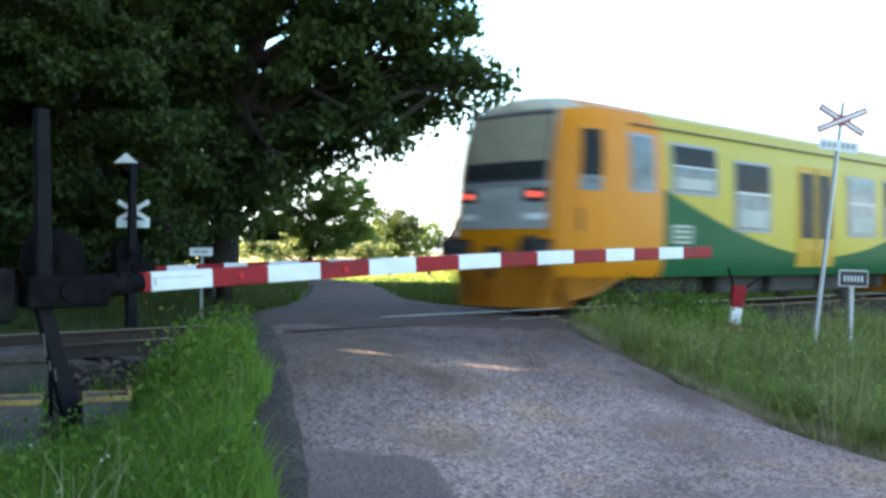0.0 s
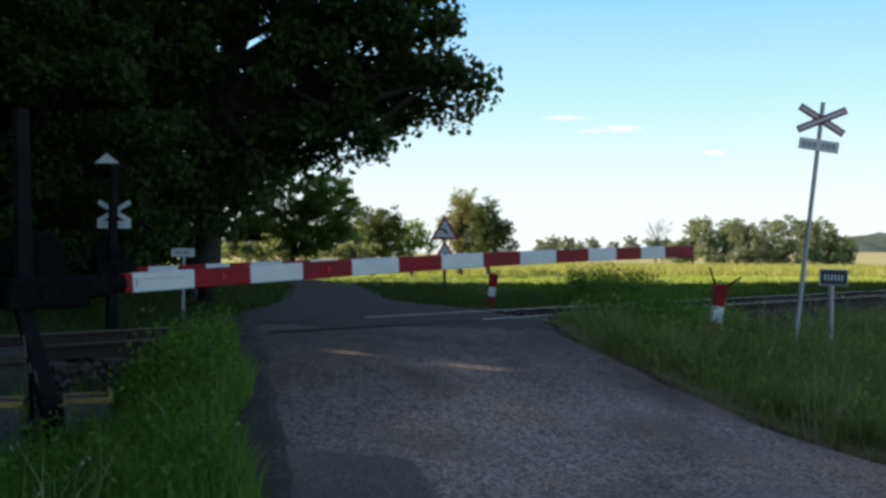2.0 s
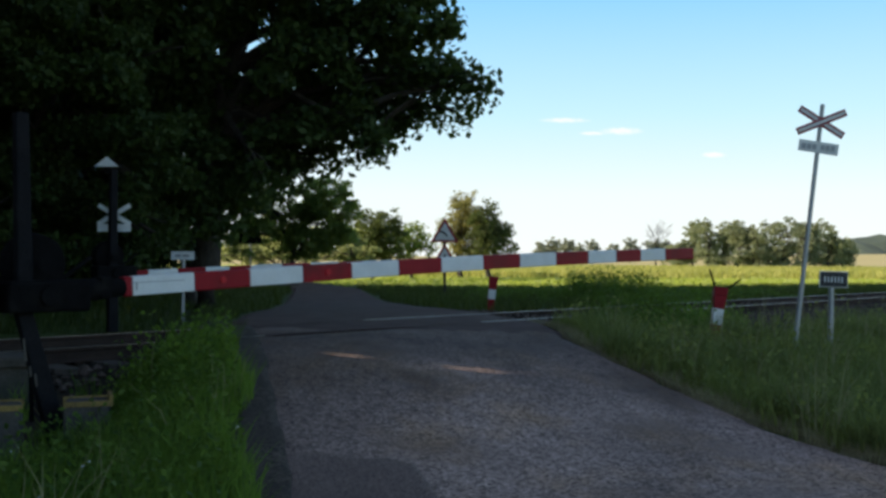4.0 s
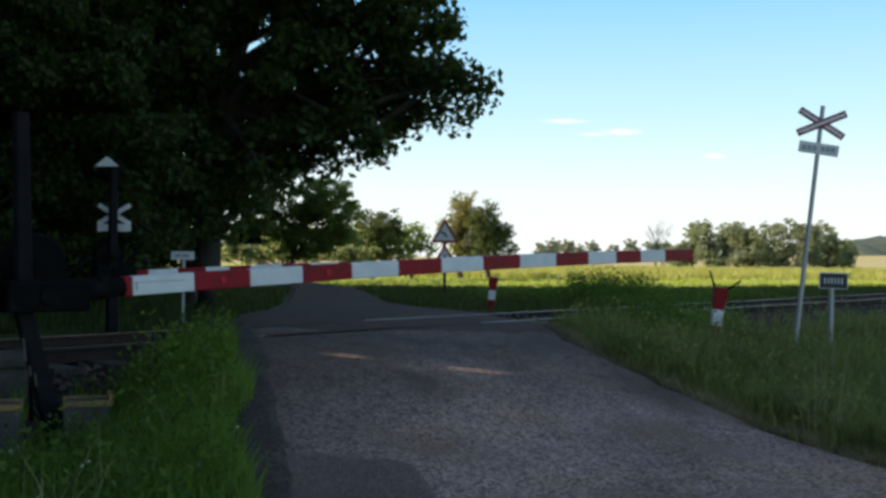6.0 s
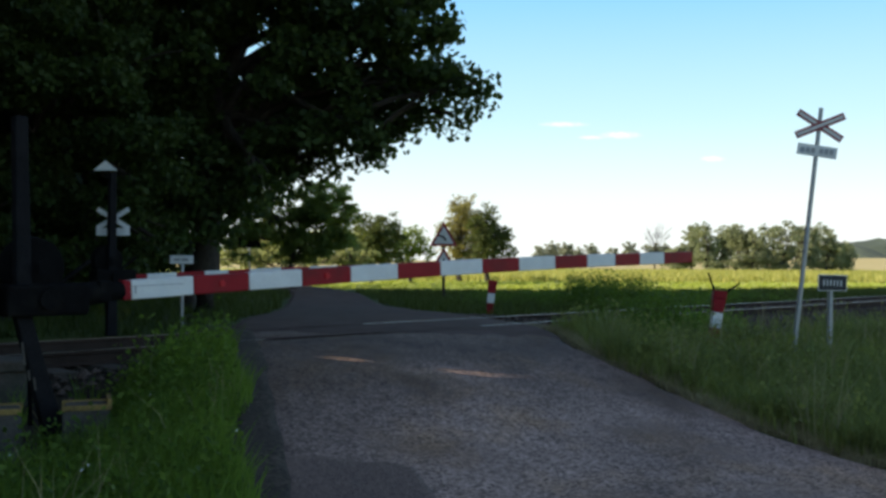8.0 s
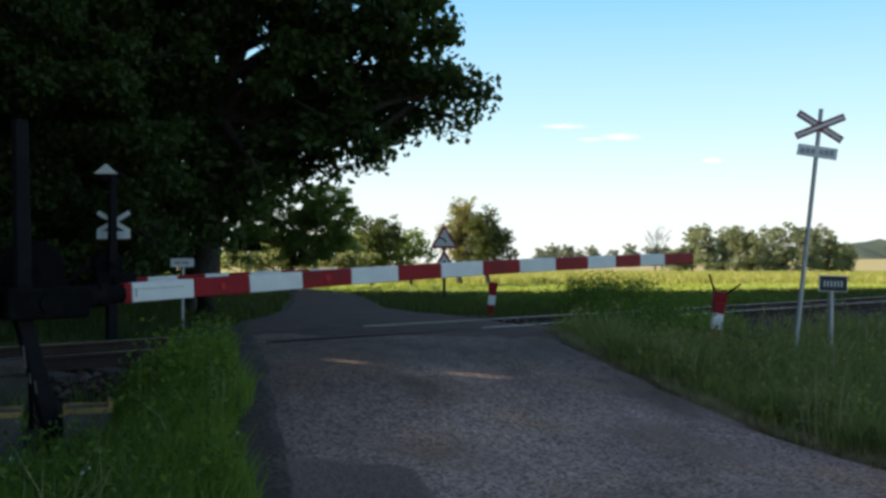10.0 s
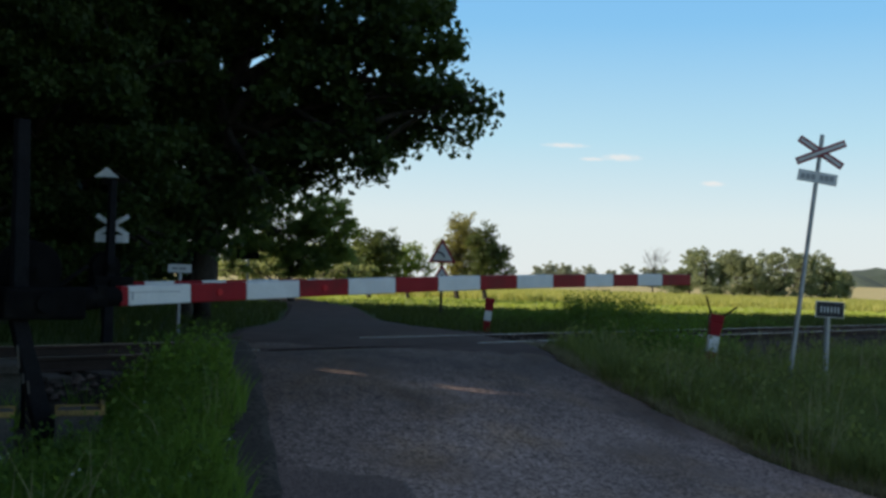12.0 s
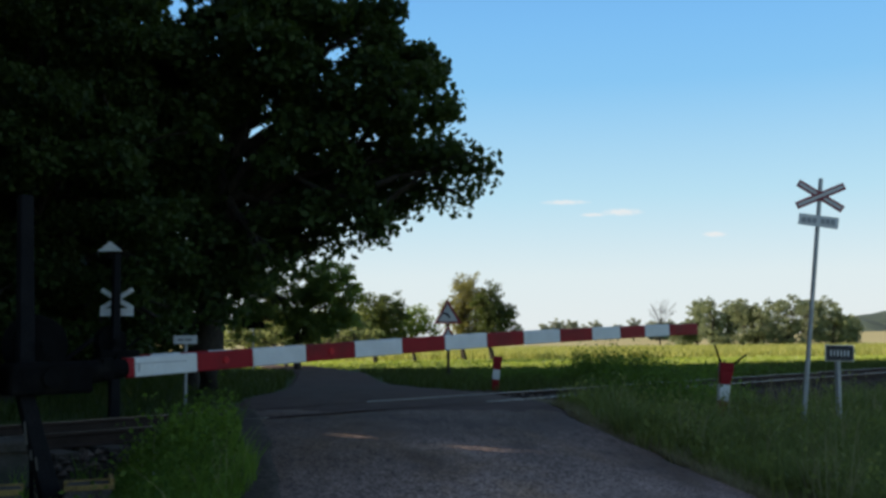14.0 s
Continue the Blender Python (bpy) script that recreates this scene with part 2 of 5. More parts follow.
# Two far foliage colours, paled and greyed to paint in the air's haze.
M_FARHEDGE = leaf_mat("far_hedge_leaves_haze_tinted", (0.12, 0.145, 0.085), (0.26, 0.285, 0.17), (0.36, 0.40, 0.2), 0.45, 0.2)
M_HAZE = leaf_mat("distant_leaves_haze_tinted", (0.2, 0.225, 0.17), (0.32, 0.34, 0.25), (0.42, 0.46, 0.3), 0.45, 0.05)
# Leaf tone between the dark and sunlit leaves, half shade put into the colour.
M_MIDLEAF = leaf_mat("broad_leaves_half_shade_tone", (0.06, 0.1, 0.034), (0.155, 0.215, 0.07), (0.3, 0.4, 0.085), 0.45)
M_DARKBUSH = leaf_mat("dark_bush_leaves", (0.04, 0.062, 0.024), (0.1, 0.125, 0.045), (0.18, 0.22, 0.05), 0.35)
M_OLIVE = leaf_mat("olive_thin_leaves", (0.13, 0.125, 0.045), (0.25, 0.225, 0.09), (0.36, 0.34, 0.1), 0.45, 0.4)
M_GRASS = leaf_mat("tall_grass", (0.054, 0.115, 0.021), (0.16, 0.262, 0.045), (0.22, 0.39, 0.046), 0.4, 0.9)
M_VERGE = leaf_mat("olive_verge_grass", (0.105, 0.132, 0.04), (0.265, 0.285, 0.092), (0.31, 0.36, 0.08), 0.4, 0.7)
M_WEED = leaf_mat("roadside_weeds", (0.036, 0.085, 0.018), (0.11, 0.18, 0.035), (0.16, 0.27, 0.03), 0.4, 1.5)
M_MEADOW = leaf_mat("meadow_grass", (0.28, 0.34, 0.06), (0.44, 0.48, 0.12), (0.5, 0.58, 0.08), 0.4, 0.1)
M_TALL = leaf_mat("tall_yellowish_meadow", (0.20, 0.22, 0.05), (0.5, 0.46, 0.15), (0.5, 0.5, 0.12), 0.4, 0.25)
M_CLUMP = leaf_mat("dark_grass_clumps", (0.07, 0.1, 0.035), (0.2, 0.235, 0.085), (0.28, 0.33, 0.09), 0.4, 0.7)
# Darker grass colours: the trees' shade is put into the blades.
M_STRIP = leaf_mat("bank_grass_shade_toned", (0.028, 0.046, 0.014), (0.08, 0.105, 0.032), (0.12, 0.16, 0.026), 0.35, 0.5)
M_ORANGE = mat("orange_train_paint", (0.60, 0.185, 0.004), (0.66, 0.22, 0.008), 0.45, scale=1.5, fine=20, bump=0.02, coat=0.0, spec=0.25, dirt=None)
M_DOOR = mat("amber_door_paint", (0.46, 0.25, 0.016), (0.52, 0.29, 0.022), 0.5, scale=1.5, fine=20, bump=0.02, spec=0.2)
M_PLOUGH = mat("scuffed_orange_paint", (0.52, 0.165, 0.006), (0.68, 0.23, 0.01), 0.6, scale=3, fine=20, bump=0.05, dirt=(0.3, 0.12, 0.02))
M_YELLOW = mat("yellow_train_paint", (0.42, 0.315, 0.02), (0.48, 0.36, 0.03), 0.45, scale=1.5, fine=20, bump=0.02, coat=0.0, spec=0.25, dirt=None)
M_GREEN = mat("green_train_paint", (0.006, 0.085, 0.034), (0.010, 0.11, 0.046), 0.5, scale=1.5, fine=20, bump=0.02, coat=0.0, spec=0.08, dirt=None)
M_ROOF = mat("pale_train_roof", (0.42, 0.40, 0.28), (0.52, 0.49, 0.35), 0.5, scale=2, fine=20, bump=0.05)
M_FACE = mat("grey_train_panel", (0.30, 0.31, 0.29), (0.36, 0.37, 0.35), 0.4, scale=2, fine=20, bump=0.02)
M_UNDER = mat("dusty_underframe", (0.012, 0.011, 0.01), (0.045, 0.04, 0.035), 0.85, scale=4, fine=30)
M_FRAME = mat("grey_window_frame", (0.2, 0.19, 0.2), (0.28, 0.27, 0.28), 0.5, scale=5, fine=50, bump=0.02)
M_SEAL = mat("rubber_seal", (0.02, 0.02, 0.02), (0.04, 0.04, 0.04), 0.7, scale=5, fine=50)
M_GLASS = mat("tinted_train_glass", (0.02, 0.022, 0.024), (0.035, 0.04, 0.042), 0.2, scale=0.7, fine=4, bump=0, spec=0.03)
# Pale mottled glass colour: the sky's reflection is painted in, barely mirrored.
M_PALEGLASS = mat("painted_sky_glass", (0.05, 0.065, 0.07), (0.24, 0.285, 0.3), 0.15, scale=2.5, fine=9, bump=0, spec=0.12)
M_SCREEN = mat("beige_blind_behind_glass", (0.27, 0.245, 0.17), (0.36, 0.32, 0.23), 0.12, scale=1.5, fine=6, bump=0, spec=0.6)
M_BLIND = mat("cream_seat_backs", (0.3, 0.3, 0.27), (0.5, 0.5, 0.44), 0.7, scale=3, fine=20)
M_TAIL = glow_mat("red_tail_light", (1.0, 0.12, 0.08), 0.25)

# ---- the lie of the land ----
TH = radians(44.0)                                  # the track's heading, to the right of straight ahead
TD, TN = Vector((math.sin(TH), math.cos(TH))), Vector((math.cos(TH), -math.sin(TH)))
T0 = Vector((0.96, 17.07))                          # where the track's middle crosses the road
RAIL = 0.63                                         # top of the rails


def on_track(along, across):
    """Plan place: metres along the track from the crossing, and across it towards the camera."""
    p = T0 + TD * along + TN * across
    return p.x, p.y


ROAD = [(3.4, -14, 2.8), (2.3, 0, 2.75), (1.35, 6.8, 2.6), (0.3, 10.7, 2.4), (-0.45, 13.5, 2.2), (-0.85, 15.8, 2.35), (-1.4, 18.5, 2.1),
        (-2.0, 21, 1.55), (-3.1, 30, 1.35), (-4.4, 40, 1.3), (-8, 52, 1.3), (-16, 61, 1.3), (-30, 68, 1.3)]
ROAD_Y = [r[1] for r in ROAD]


def road_at(y):
    return np.interp(y, ROAD_Y, [r[0] for r in ROAD]), np.interp(y, ROAD_Y, [r[2] for r in ROAD])


def smooth(v):
    v = np.clip(v, 0, 1)
    return v * v * (3 - 2 * v)


def ground_z(x, y):
    """Height of the ground; x and y may be arrays."""
    x, y = np.asarray(x, float), np.asarray(y, float)
    d = (x - T0.x) * TN.x + (y - T0.y) * TN.y
    near = 0.60 - 0.60 * smooth((d - 1.5) / 6.0)
    far = 0.60 - 0.28 * smooth((-d - 2.0) / 10.0)
    on_road = np.where(d > 0, near, far)
    bed = 0.44 - 0.06 * smooth((np.abs(d) - 1.3) / 1.5)
    dip = np.where(d > 0, 0.44 - 0.42 * smooth((d - 1.4) / 1.6), bed)
    rise = np.where(d > 0, np.minimum(near - 0.08, 0.47 - 0.14 * smooth((d - 1.3) / 1.2)), np.minimum(far, bed + 0.1))
    xc, hw = road_at(y)
    off = x - xc
    left = smooth((-off - hw - 0.1) / 1.3)
    right = smooth((off - hw - 0.1) / 1.3)
    z = on_road * (1 - left) * (1 - right) + dip * left + rise * right
    far_off = np.hypot(x, y)
    z = z + smooth((far_off - 180) / 900) * 6.0 * (0.3 + 0.7 * smooth((x - 40) / 400))
    return z


def part(name, bm, material, parent=None, label="", smooth_shade=False):
    """One mesh object from a bmesh, under a thing or a part."""
    me = bpy.data.meshes.new(name)
    bm.to_mesh(me)
    bm.free()
    me.materials.append(material)
    if smooth_shade:
        me.shade_smooth()
    ob = new(name, me)
    if parent is not None:
        ob.parent = parent
    if label:
        ob["label"] = label
    return ob


def sheet(name, verts, faces, material, parent=None):
    me = bpy.data.meshes.new(name)
    me.from_pydata(verts, [], faces)
    me.materials.append(material)
    ob = new(name, me)
    if parent is not None:
        ob.parent = parent
    return ob


def box(bm, x0, x1, y0, y1, z0, z1, bevel=0.0, m=None):
    """A box, bevelled, added to a bmesh."""
    r = bmesh.ops.create_cube(bm, size=1.0)
    vs = r["verts"]
    for v in vs:
        v.co = Vector(((x0 + x1) / 2 + v.co.x * (x1 - x0), (y0 + y1) / 2 + v.co.y * (y1 - y0), (z0 + z1) / 2 + v.co.z * (z1 - z0)))
    if m is not None:
        bmesh.ops.transform(bm, matrix=m, verts=vs)
    if bevel:
        es = {e for v in vs for e in v.link_edges}
        bmesh.ops.bevel(bm, geom=list(es), offset=bevel, segments=2, affect="EDGES", profile=0.5)
    return bm


def tube(bm, a, b, r0, r1, n=12):
    """A tapered round bar from a to b."""
    a, b = Vector(a), Vector(b)
    turn = (b - a).to_track_quat("Z", "Y").to_matrix().to_4x4()
    bmesh.ops.create_cone(bm, cap_ends=True, segments=n, radius1=r0, radius2=r1, depth=(b - a).length,
                          matrix=Matrix.Translation((a + b) / 2) @ turn)
    return bm


def boxed(*args, **kw):
    return box(bmesh.new(), *args, **kw)


def tubed(*args, **kw):
    return tube(bmesh.new(), *args, **kw)


def thing(name, m, label, category, group=""):
    ob = new(name)
    ob.empty_display_size = 0.2
    ob.matrix_world = m
    return tagged(ob, label, category, group)


# ---- ground and road ----
def steps(stops):
    out = []
    for a, b, s in stops:
        out += list(np.arange(a, b, s))
    return np.array(out + [stops[-1][1]])


def off_track(x, y):
    return (x - T0.x) * TN.x + (y - T0.y) * TN.y


def make_ground():
    xs = steps([(-2500, -300, 220), (-300, -60, 40), (-60, -16, 4), (-16, 14, 0.25), (14, 60, 2), (60, 300, 20), (300, 2500, 120)])
    ys = steps([(-800, -60, 150), (-60, -8, 8), (-8, 30, 0.25), (30, 70, 1.5), (70, 300, 12), (300, 3200, 120)])
    gx, gy = np.meshgrid(xs, ys)
    gz = ground_z(gx, gy)
    bumps = np.sin(gx * 2.1 + gy * 0.7) * np.sin(gy * 1.7 - gx * 0.5) * 0.02
    gz = gz + np.where(np.hypot(gx, gy) < 60, bumps, 0) - 0.03
    n, k = len(xs), len(ys)
    verts = np.stack([gx.ravel(), gy.ravel(), gz.ravel()], 1).tolist()
    faces = [(j * n + i, j * n + i + 1, (j + 1) * n + i + 1, (j + 1) * n + i) for j in range(k - 1) for i in range(n - 1)]
    ob = sheet("ground", verts, faces, M_SOIL)
    ob.data.materials.append(M_FIELD)
    ob.data.materials.append(M_WHEAT)
    ob.data.materials.append(M_BED)
    far = [0] * len(faces)
    for q, (j, i) in enumerate((j, i) for j in range(k - 1) for i in range(n - 1)):
        # Bright field colour only past the tree shade; nearer ground coloured dark for it.
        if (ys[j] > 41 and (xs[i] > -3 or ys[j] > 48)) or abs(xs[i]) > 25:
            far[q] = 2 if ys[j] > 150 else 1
        d = off_track(xs[i] + 0.12, ys[j] + 0.12)
        if abs(xs[i]) < 14 and ys[j] < 45 and (-2.4 < d < (3.4 if xs[i] < -2.0 else 3.6)):
            far[q] = 3
    ob.data.polygons.foreach_set("material_index", far)
    ob.data.shade_smooth()
    return tagged(ob, "grassy soil with verges, track bed and meadow beyond", "ground", kind="structure")


def ribbon(name, y0, y1, e0, e1, lift, material, step=0.2, wob=0.0, n=24, ragged=0.0):
    """A strip of the road between two offsets of its half width, lying on the ground."""
    verts, faces = [], []
    ys = np.arange(y0, y1 + 1e-6, step)
    for y in ys:
        xc, hw = road_at(y)
        for i in range(n + 1):
            u = e0 + (e1 - e0) * i / n
            edge = (1 if i == n else 0) - (1 if i == 0 else 0)
            x = xc + u * hw + edge * wob * (noise.noise(Vector((y * 0.9, edge * 5.0, 0))) + 0.5 * noise.noise(Vector((y * 3.1, edge * 9.0, 4))))
            fade = max(0.0, 1 - (y - y0) / 2.0) + max(0.0, 1 - (y1 - y) / 2.0)
            yy = y + ragged * fade * (noise.noise(Vector((x * 1.1, y0, 2))) + 0.6 * noise.noise(Vector((x * 3.7, y0, 7))))
            verts.append((x, yy, float(ground_z(x, yy)) + lift - (0.05 if edge and wob else 0.0) - (0.012 if y < y0 + 0.01 and ragged else 0.0)))
    k = n + 1
    for j in range(len(ys) - 1):
        for i in range(n):
            faces.append((j * k + i, j * k + i + 1, (j + 1) * k + i + 1, (j + 1) * k + i))
    ob = sheet(name, verts, faces, material)
    ob.data.shade_smooth()
    return ob


make_ground()
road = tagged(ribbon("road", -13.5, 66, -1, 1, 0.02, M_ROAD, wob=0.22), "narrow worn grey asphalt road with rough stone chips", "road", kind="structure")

# ---- the railway ----
def place(along, across, z, turn=0.0):
    x, y = on_track(along, across)
    return Matrix.Translation((x, y, z)) @ Matrix.Rotation(math.pi / 2 - TH + turn, 4, "Z")


def make_rail(across, name):
    """A flat-bottomed rail along local x; local y points away from the camera."""
    root = thing(name, place(0, across, 0), "rusty steel rail with a shiny worn head", "rail", "rails of the track")
    prof = [(-0.065, -0.155), (0.065, -0.155), (0.065, -0.145), (0.012, -0.12), (0.01, -0.045), (0.034, -0.035), (0.034, -0.004), (-0.034, -0.004), (-0.034, -0.035),
            (-0.01, -0.045), (-0.012, -0.12), (-0.065, -0.145)]
    bm = bmesh.new()
    rings = []
    for x in (-45, 330):
        rings.append([bm.verts.new((x, a, RAIL + b)) for a, b in prof])
    for i in range(len(prof)):
        bm.faces.new((rings[0][i], rings[0][(i + 1) % 12], rings[1][(i + 1) % 12], rings[1][i]))
    part("rail_web", bm, M_RAIL, root)
    part("rail_head", boxed(-45, 330, -0.021, 0.021, RAIL - 0.004, RAIL, 0.0), M_RAILTOP, root, "polished running surface")
    return root


make_rail(0.75, "rail")
make_rail(-0.75, "rail")
# Strips added over the rails where their heads mirror no sky and look dark.
for a0, a1, across, name in ((-4.6, -2.2, -0.75, "rail_cover_1"), (-5.6, -1.0, 0.75, "rail_cover_2")):
    bm = bmesh.new()
    n = 24
    low, high = [], []
    for i in range(n + 1):
        a = a0 + (a1 - a0) * i / n
        w = 0.13 + 0.05 * noise.noise(Vector((a * 3.0, across, 2)))
        sink = 0.05 * max(0.0, (abs(i / n - 0.5) - 0.42) / 0.08)
        low.append(bm.verts.new((a, -w, RAIL + 0.006 - sink)))
        high.append(bm.verts.new((a, w, RAIL + 0.006 - sink)))
    for i in range(n):
        bm.faces.new((low[i], low[i + 1], high[i + 1], high[i]))
    strip = part(name, bm, M_PATCH)
    strip.matrix_world = place(0, across, 0)
    tagged(strip, "added dark strip hiding the rail where no sky glints", "road patch", kind="structure")
tie_mesh = None
for i in range(-22, 34):
    along = i * 0.62
    xc, hw = road_at(on_track(along, 0)[1])
    if abs(on_track(along, 0)[0] - xc) < hw + 0.1:
        continue
    if tie_mesh is None:
        first_tie = part("sleeper", boxed(-0.13, 0.13, -1.25, 1.25, -0.16, 0.0, 0.012), M_TIE)
        tie_mesh = first_tie.data
        tie = first_tie
    else:
        tie = new("sleeper", tie_mesh)
    tie.matrix_world = place(along, 0, RAIL - 0.157, 0.01 * math.sin(i * 7.0))
    tagged(tie, "dark creosoted wooden sleeper under the rails", "sleeper", "sleepers")

# ---- the railcar ----
CAR = 14.0
SECTION = [(1.40, 0.62), (1.47, 0.80), (1.50, 1.10), (1.50, 1.80), (1.49, 2.40), (1.46, 2.80), (1.38, 3.12), (1.18, 3.34), (0.85, 3.48), (0.45, 3.57), (0.0, 3.6)]


def half_width(h):
    return float(np.interp(h, [s[1] for s in SECTION], [s[0] for s in SECTION]))


def taper(x):
    """How far the cab end narrows and its roof drops, x metres from the end."""
    w = float(np.interp(x, [0, 0.12, 0.35, 0.8, 1.5], [0.70, 0.79, 0.88, 0.96, 1.0]))
    r = float(np.interp(x, [0, 0.12, 0.3, 0.7, 1.3], [0.955, 0.975, 0.985, 0.997, 1.0]))
    return w, r


def rake(x, h):
    """The cab end leans back above its waist."""
    return x + max(0.0, h - 1.95) * 0.16 * max(0.0, 1 - x / 1.5) if x < 1.5 else x


def skin(x, h, side, proud=0.0):
    w, r = taper(x)
    top = h if h < 2.6 else 2.6 + (h - 2.6) * (1 - (1 - r) * 3.5 / 0.93)
    return Vector((rake(x, h), side * (half_width(h) * w + proud), top))


def loft(bm, xs, heights_of, side, proud=0.0):
    rows = [[bm.verts.new(skin(x, h, side, proud)) for h in heights_of(x)] for x in xs]
    for a, b in zip(rows, rows[1:]):
        for i in range(len(a) - 1):
            f = (a[i], b[i], b[i + 1], a[i + 1])
            bm.faces.new(f if side < 0 else f[::-1])


def green_top(x):
    """Upper edge of the green wave along the side."""
    return 0.98 + 1.12 * (abs(x - 8.3) / 5.95) ** 1.75


def span(a, b, n):
    return [a + (b - a) * i / n for i in range(n + 1)]


def side_panel(bm, x0, x1, h0, h1, side, proud, n=4):
    """A panel that follows the car's side, with a rim that reaches back to it."""
    xs, hs = span(x0, x1, n), span(h0, h1, n)
    outer = [[bm.verts.new(skin(x, h, side, proud)) for h in hs] for x in xs]
    for a, b in zip(outer, outer[1:]):
        for i in range(n):
            f = (a[i], b[i], b[i + 1], a[i + 1])
            bm.faces.new(f if side < 0 else f[::-1])
    loop = [(x, h0) for x in xs] + [(x1, h) for h in hs[1:]] + [(x, h1) for x in xs[::-1][1:]] + [(x0, h) for h in hs[::-1][1:-1]]
    o = [bm.verts.new(skin(x, h, side, proud)) for x, h in loop]
    q = [bm.verts.new(skin(x, h, side, -0.02)) for x, h in loop]
    for i in range(len(loop)):
        j = (i + 1) % len(loop)
        bm.faces.new((o[i], q[i], q[j], o[j]))
    return bm


def panel(*a, **k):
    return side_panel(bmesh.new(), *a, **k)


def make_train():
    train = thing("railcar", place(0, 0, RAIL), "orange, yellow and green diesel railcar with lit red tail lights", "train")
    cab_end = 2.35
    hs = [s[1] for s in SECTION]
    low = [h for h in hs if h <= 2.8]
    roof_h = [h for h in hs if h >= 2.8]
    for side in (-1, 1):
        bm = bmesh.new()
        loft(bm, [0, 0.06, 0.12, 0.22, 0.35, 0.55, 0.8, 1.15, 1.5, cab_end], lambda x: low, side)
        part("cab_side", bm, M_ORANGE, train, "orange painted cab side", True)
        bm = bmesh.new()
        xs = span(cab_end, CAR, 40)
        loft(bm, xs, lambda x: span(0.62, min(2.3, green_top(x)), 5), side)
        part("lower_side", bm, M_GREEN, train, "green wave along the lower side", True)
        bm = bmesh.new()
        loft(bm, xs, lambda x: [min(2.3, green_top(x))] + span(min(2.3, green_top(x)) + 0.02, 2.8, 4), side)
        part("upper_side", bm, M_YELLOW, train, "yellow upper side", True)
        bm = bmesh.new()
        loft(bm, [0, 0.06, 0.12, 0.22, 0.35, 0.55, 0.8, 1.15, 1.5, cab_end], lambda x: roof_h[:3], side)
        part("cab_cornice", bm, M_ORANGE, train, "", True)
        bm = bmesh.new()
        loft(bm, [cab_end, CAR], lambda x: roof_h[:3], side)
        part("cornice", bm, M_YELLOW, train, "", True)
        bm = bmesh.new()
        loft(bm, [0, 0.06, 0.12, 0.22, 0.35, 0.55], lambda x: roof_h[2:], side)
        part("cab_roof_edge", bm, M_ROOF, train, "pale grey front edge of the roof", True)
        bm = bmesh.new()
        loft(bm, [0.55, 0.8, 1.15, 1.5, cab_end], lambda x: roof_h[2:], side)
        part("cab_roof", bm, M_ORANGE, train, "", True)
        bm = bmesh.new()
        loft(bm, [cab_end, CAR], lambda x: roof_h[2:], side)
        part("roof", bm, M_YELLOW, train, "yellow roof", True)
        # gutter line under the roof
        part("gutter", panel(1.5, CAR, 3.09, 3.12, side, 0.025, n=12), M_SEAL, train)
        # windows, each a pane in a rubber seal
        for x0, x1, h0, h1 in ((1.45, 2.02, 2.06, 2.9), (2.62, 4.0, 2.08, 2.84), (4.7, 5.95, 1.48, 2.68), (9.45, 10.8, 1.48, 2.68),
                               (11.35, 12.35, 1.48, 2.68), (12.65, 13.6, 2.08, 2.84)):
            win = part("window", panel(x0 - 0.06, x1 + 0.06, h0 - 0.06, h1 + 0.06, side, 0.012), M_FRAME, train, "dark glass window in a grey frame")
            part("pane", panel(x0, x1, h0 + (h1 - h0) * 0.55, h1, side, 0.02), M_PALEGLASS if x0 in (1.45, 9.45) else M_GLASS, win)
            part("lower_pane", panel(x0, x1, h0, h0 + (h1 - h0) * 0.55, side, 0.02), M_PALEGLASS, win, "lower pane with a pale sky reflection painted in")
            if x1 - x0 > 1:
                part("sash_bar", panel(x0, x1, h0 + (h1 - h0) * 0.53, h0 + (h1 - h0) * 0.57, side, 0.03), M_GALV, win)
                part("seat_back", panel(x0 + 0.12, x1 - 0.12, h0 + 0.04, h0 + (h1 - h0) * 0.3, side, 0.0235), M_BLIND, win, "pale seat backs behind the glass")
        door = part("cab_door", panel(0.22, 0.86, 0.95, 3.02, side, 0.012, n=6), M_ORANGE, train)
        part("door_window", panel(0.3, 0.7, 2.22, 2.96, side, 0.022), M_GLASS, door)
        part("lower_door_window", panel(0.3, 0.7, 1.98, 2.22, side, 0.022), M_PALEGLASS, door, "lower pane with a pale sky reflection painted in")
        part("door_handle", panel(0.30, 0.325, 1.35, 1.7, side, 0.04), M_SEAL, door, "dark grab handle")
        gate = part("passenger_door", panel(7.1, 8.75, 0.78, 2.8, side, 0.012, n=6), M_DOOR, train, "double folding passenger door")
        for x0 in (7.24, 8.04):
            part("door_window", panel(x0, x0 + 0.56, 1.35, 2.66, side, 0.022), M_GLASS, gate)
        part("door_joint", panel(7.9, 7.94, 0.8, 2.78, side, 0.024), M_SEAL, gate)
        part("emblem", panel(2.62, 3.2, 1.18, 1.5, side, 0.008), M_FACE, train, "pale square emblem")
        for i in range(3):
            part("emblem_bar", panel(2.7, 3.12, 1.23 + i * 0.09, 1.27 + i * 0.09, side, 0.014), M_GREEN, train)
    # the end wall with its windscreen
    bm = bmesh.new()
    rows = []
    for h in hs:
        p = skin(0, h, -1)
        rows.append([bm.verts.new((p.x - 0.10 * (1 - (2 * i / 8 - 1) ** 2), p.y * (1 - 2 * i / 8), p.z)) for i in range(9)] if abs(p.y) > 1e-4 else [bm.verts.new((p.x - 0.10, 0, p.z))])
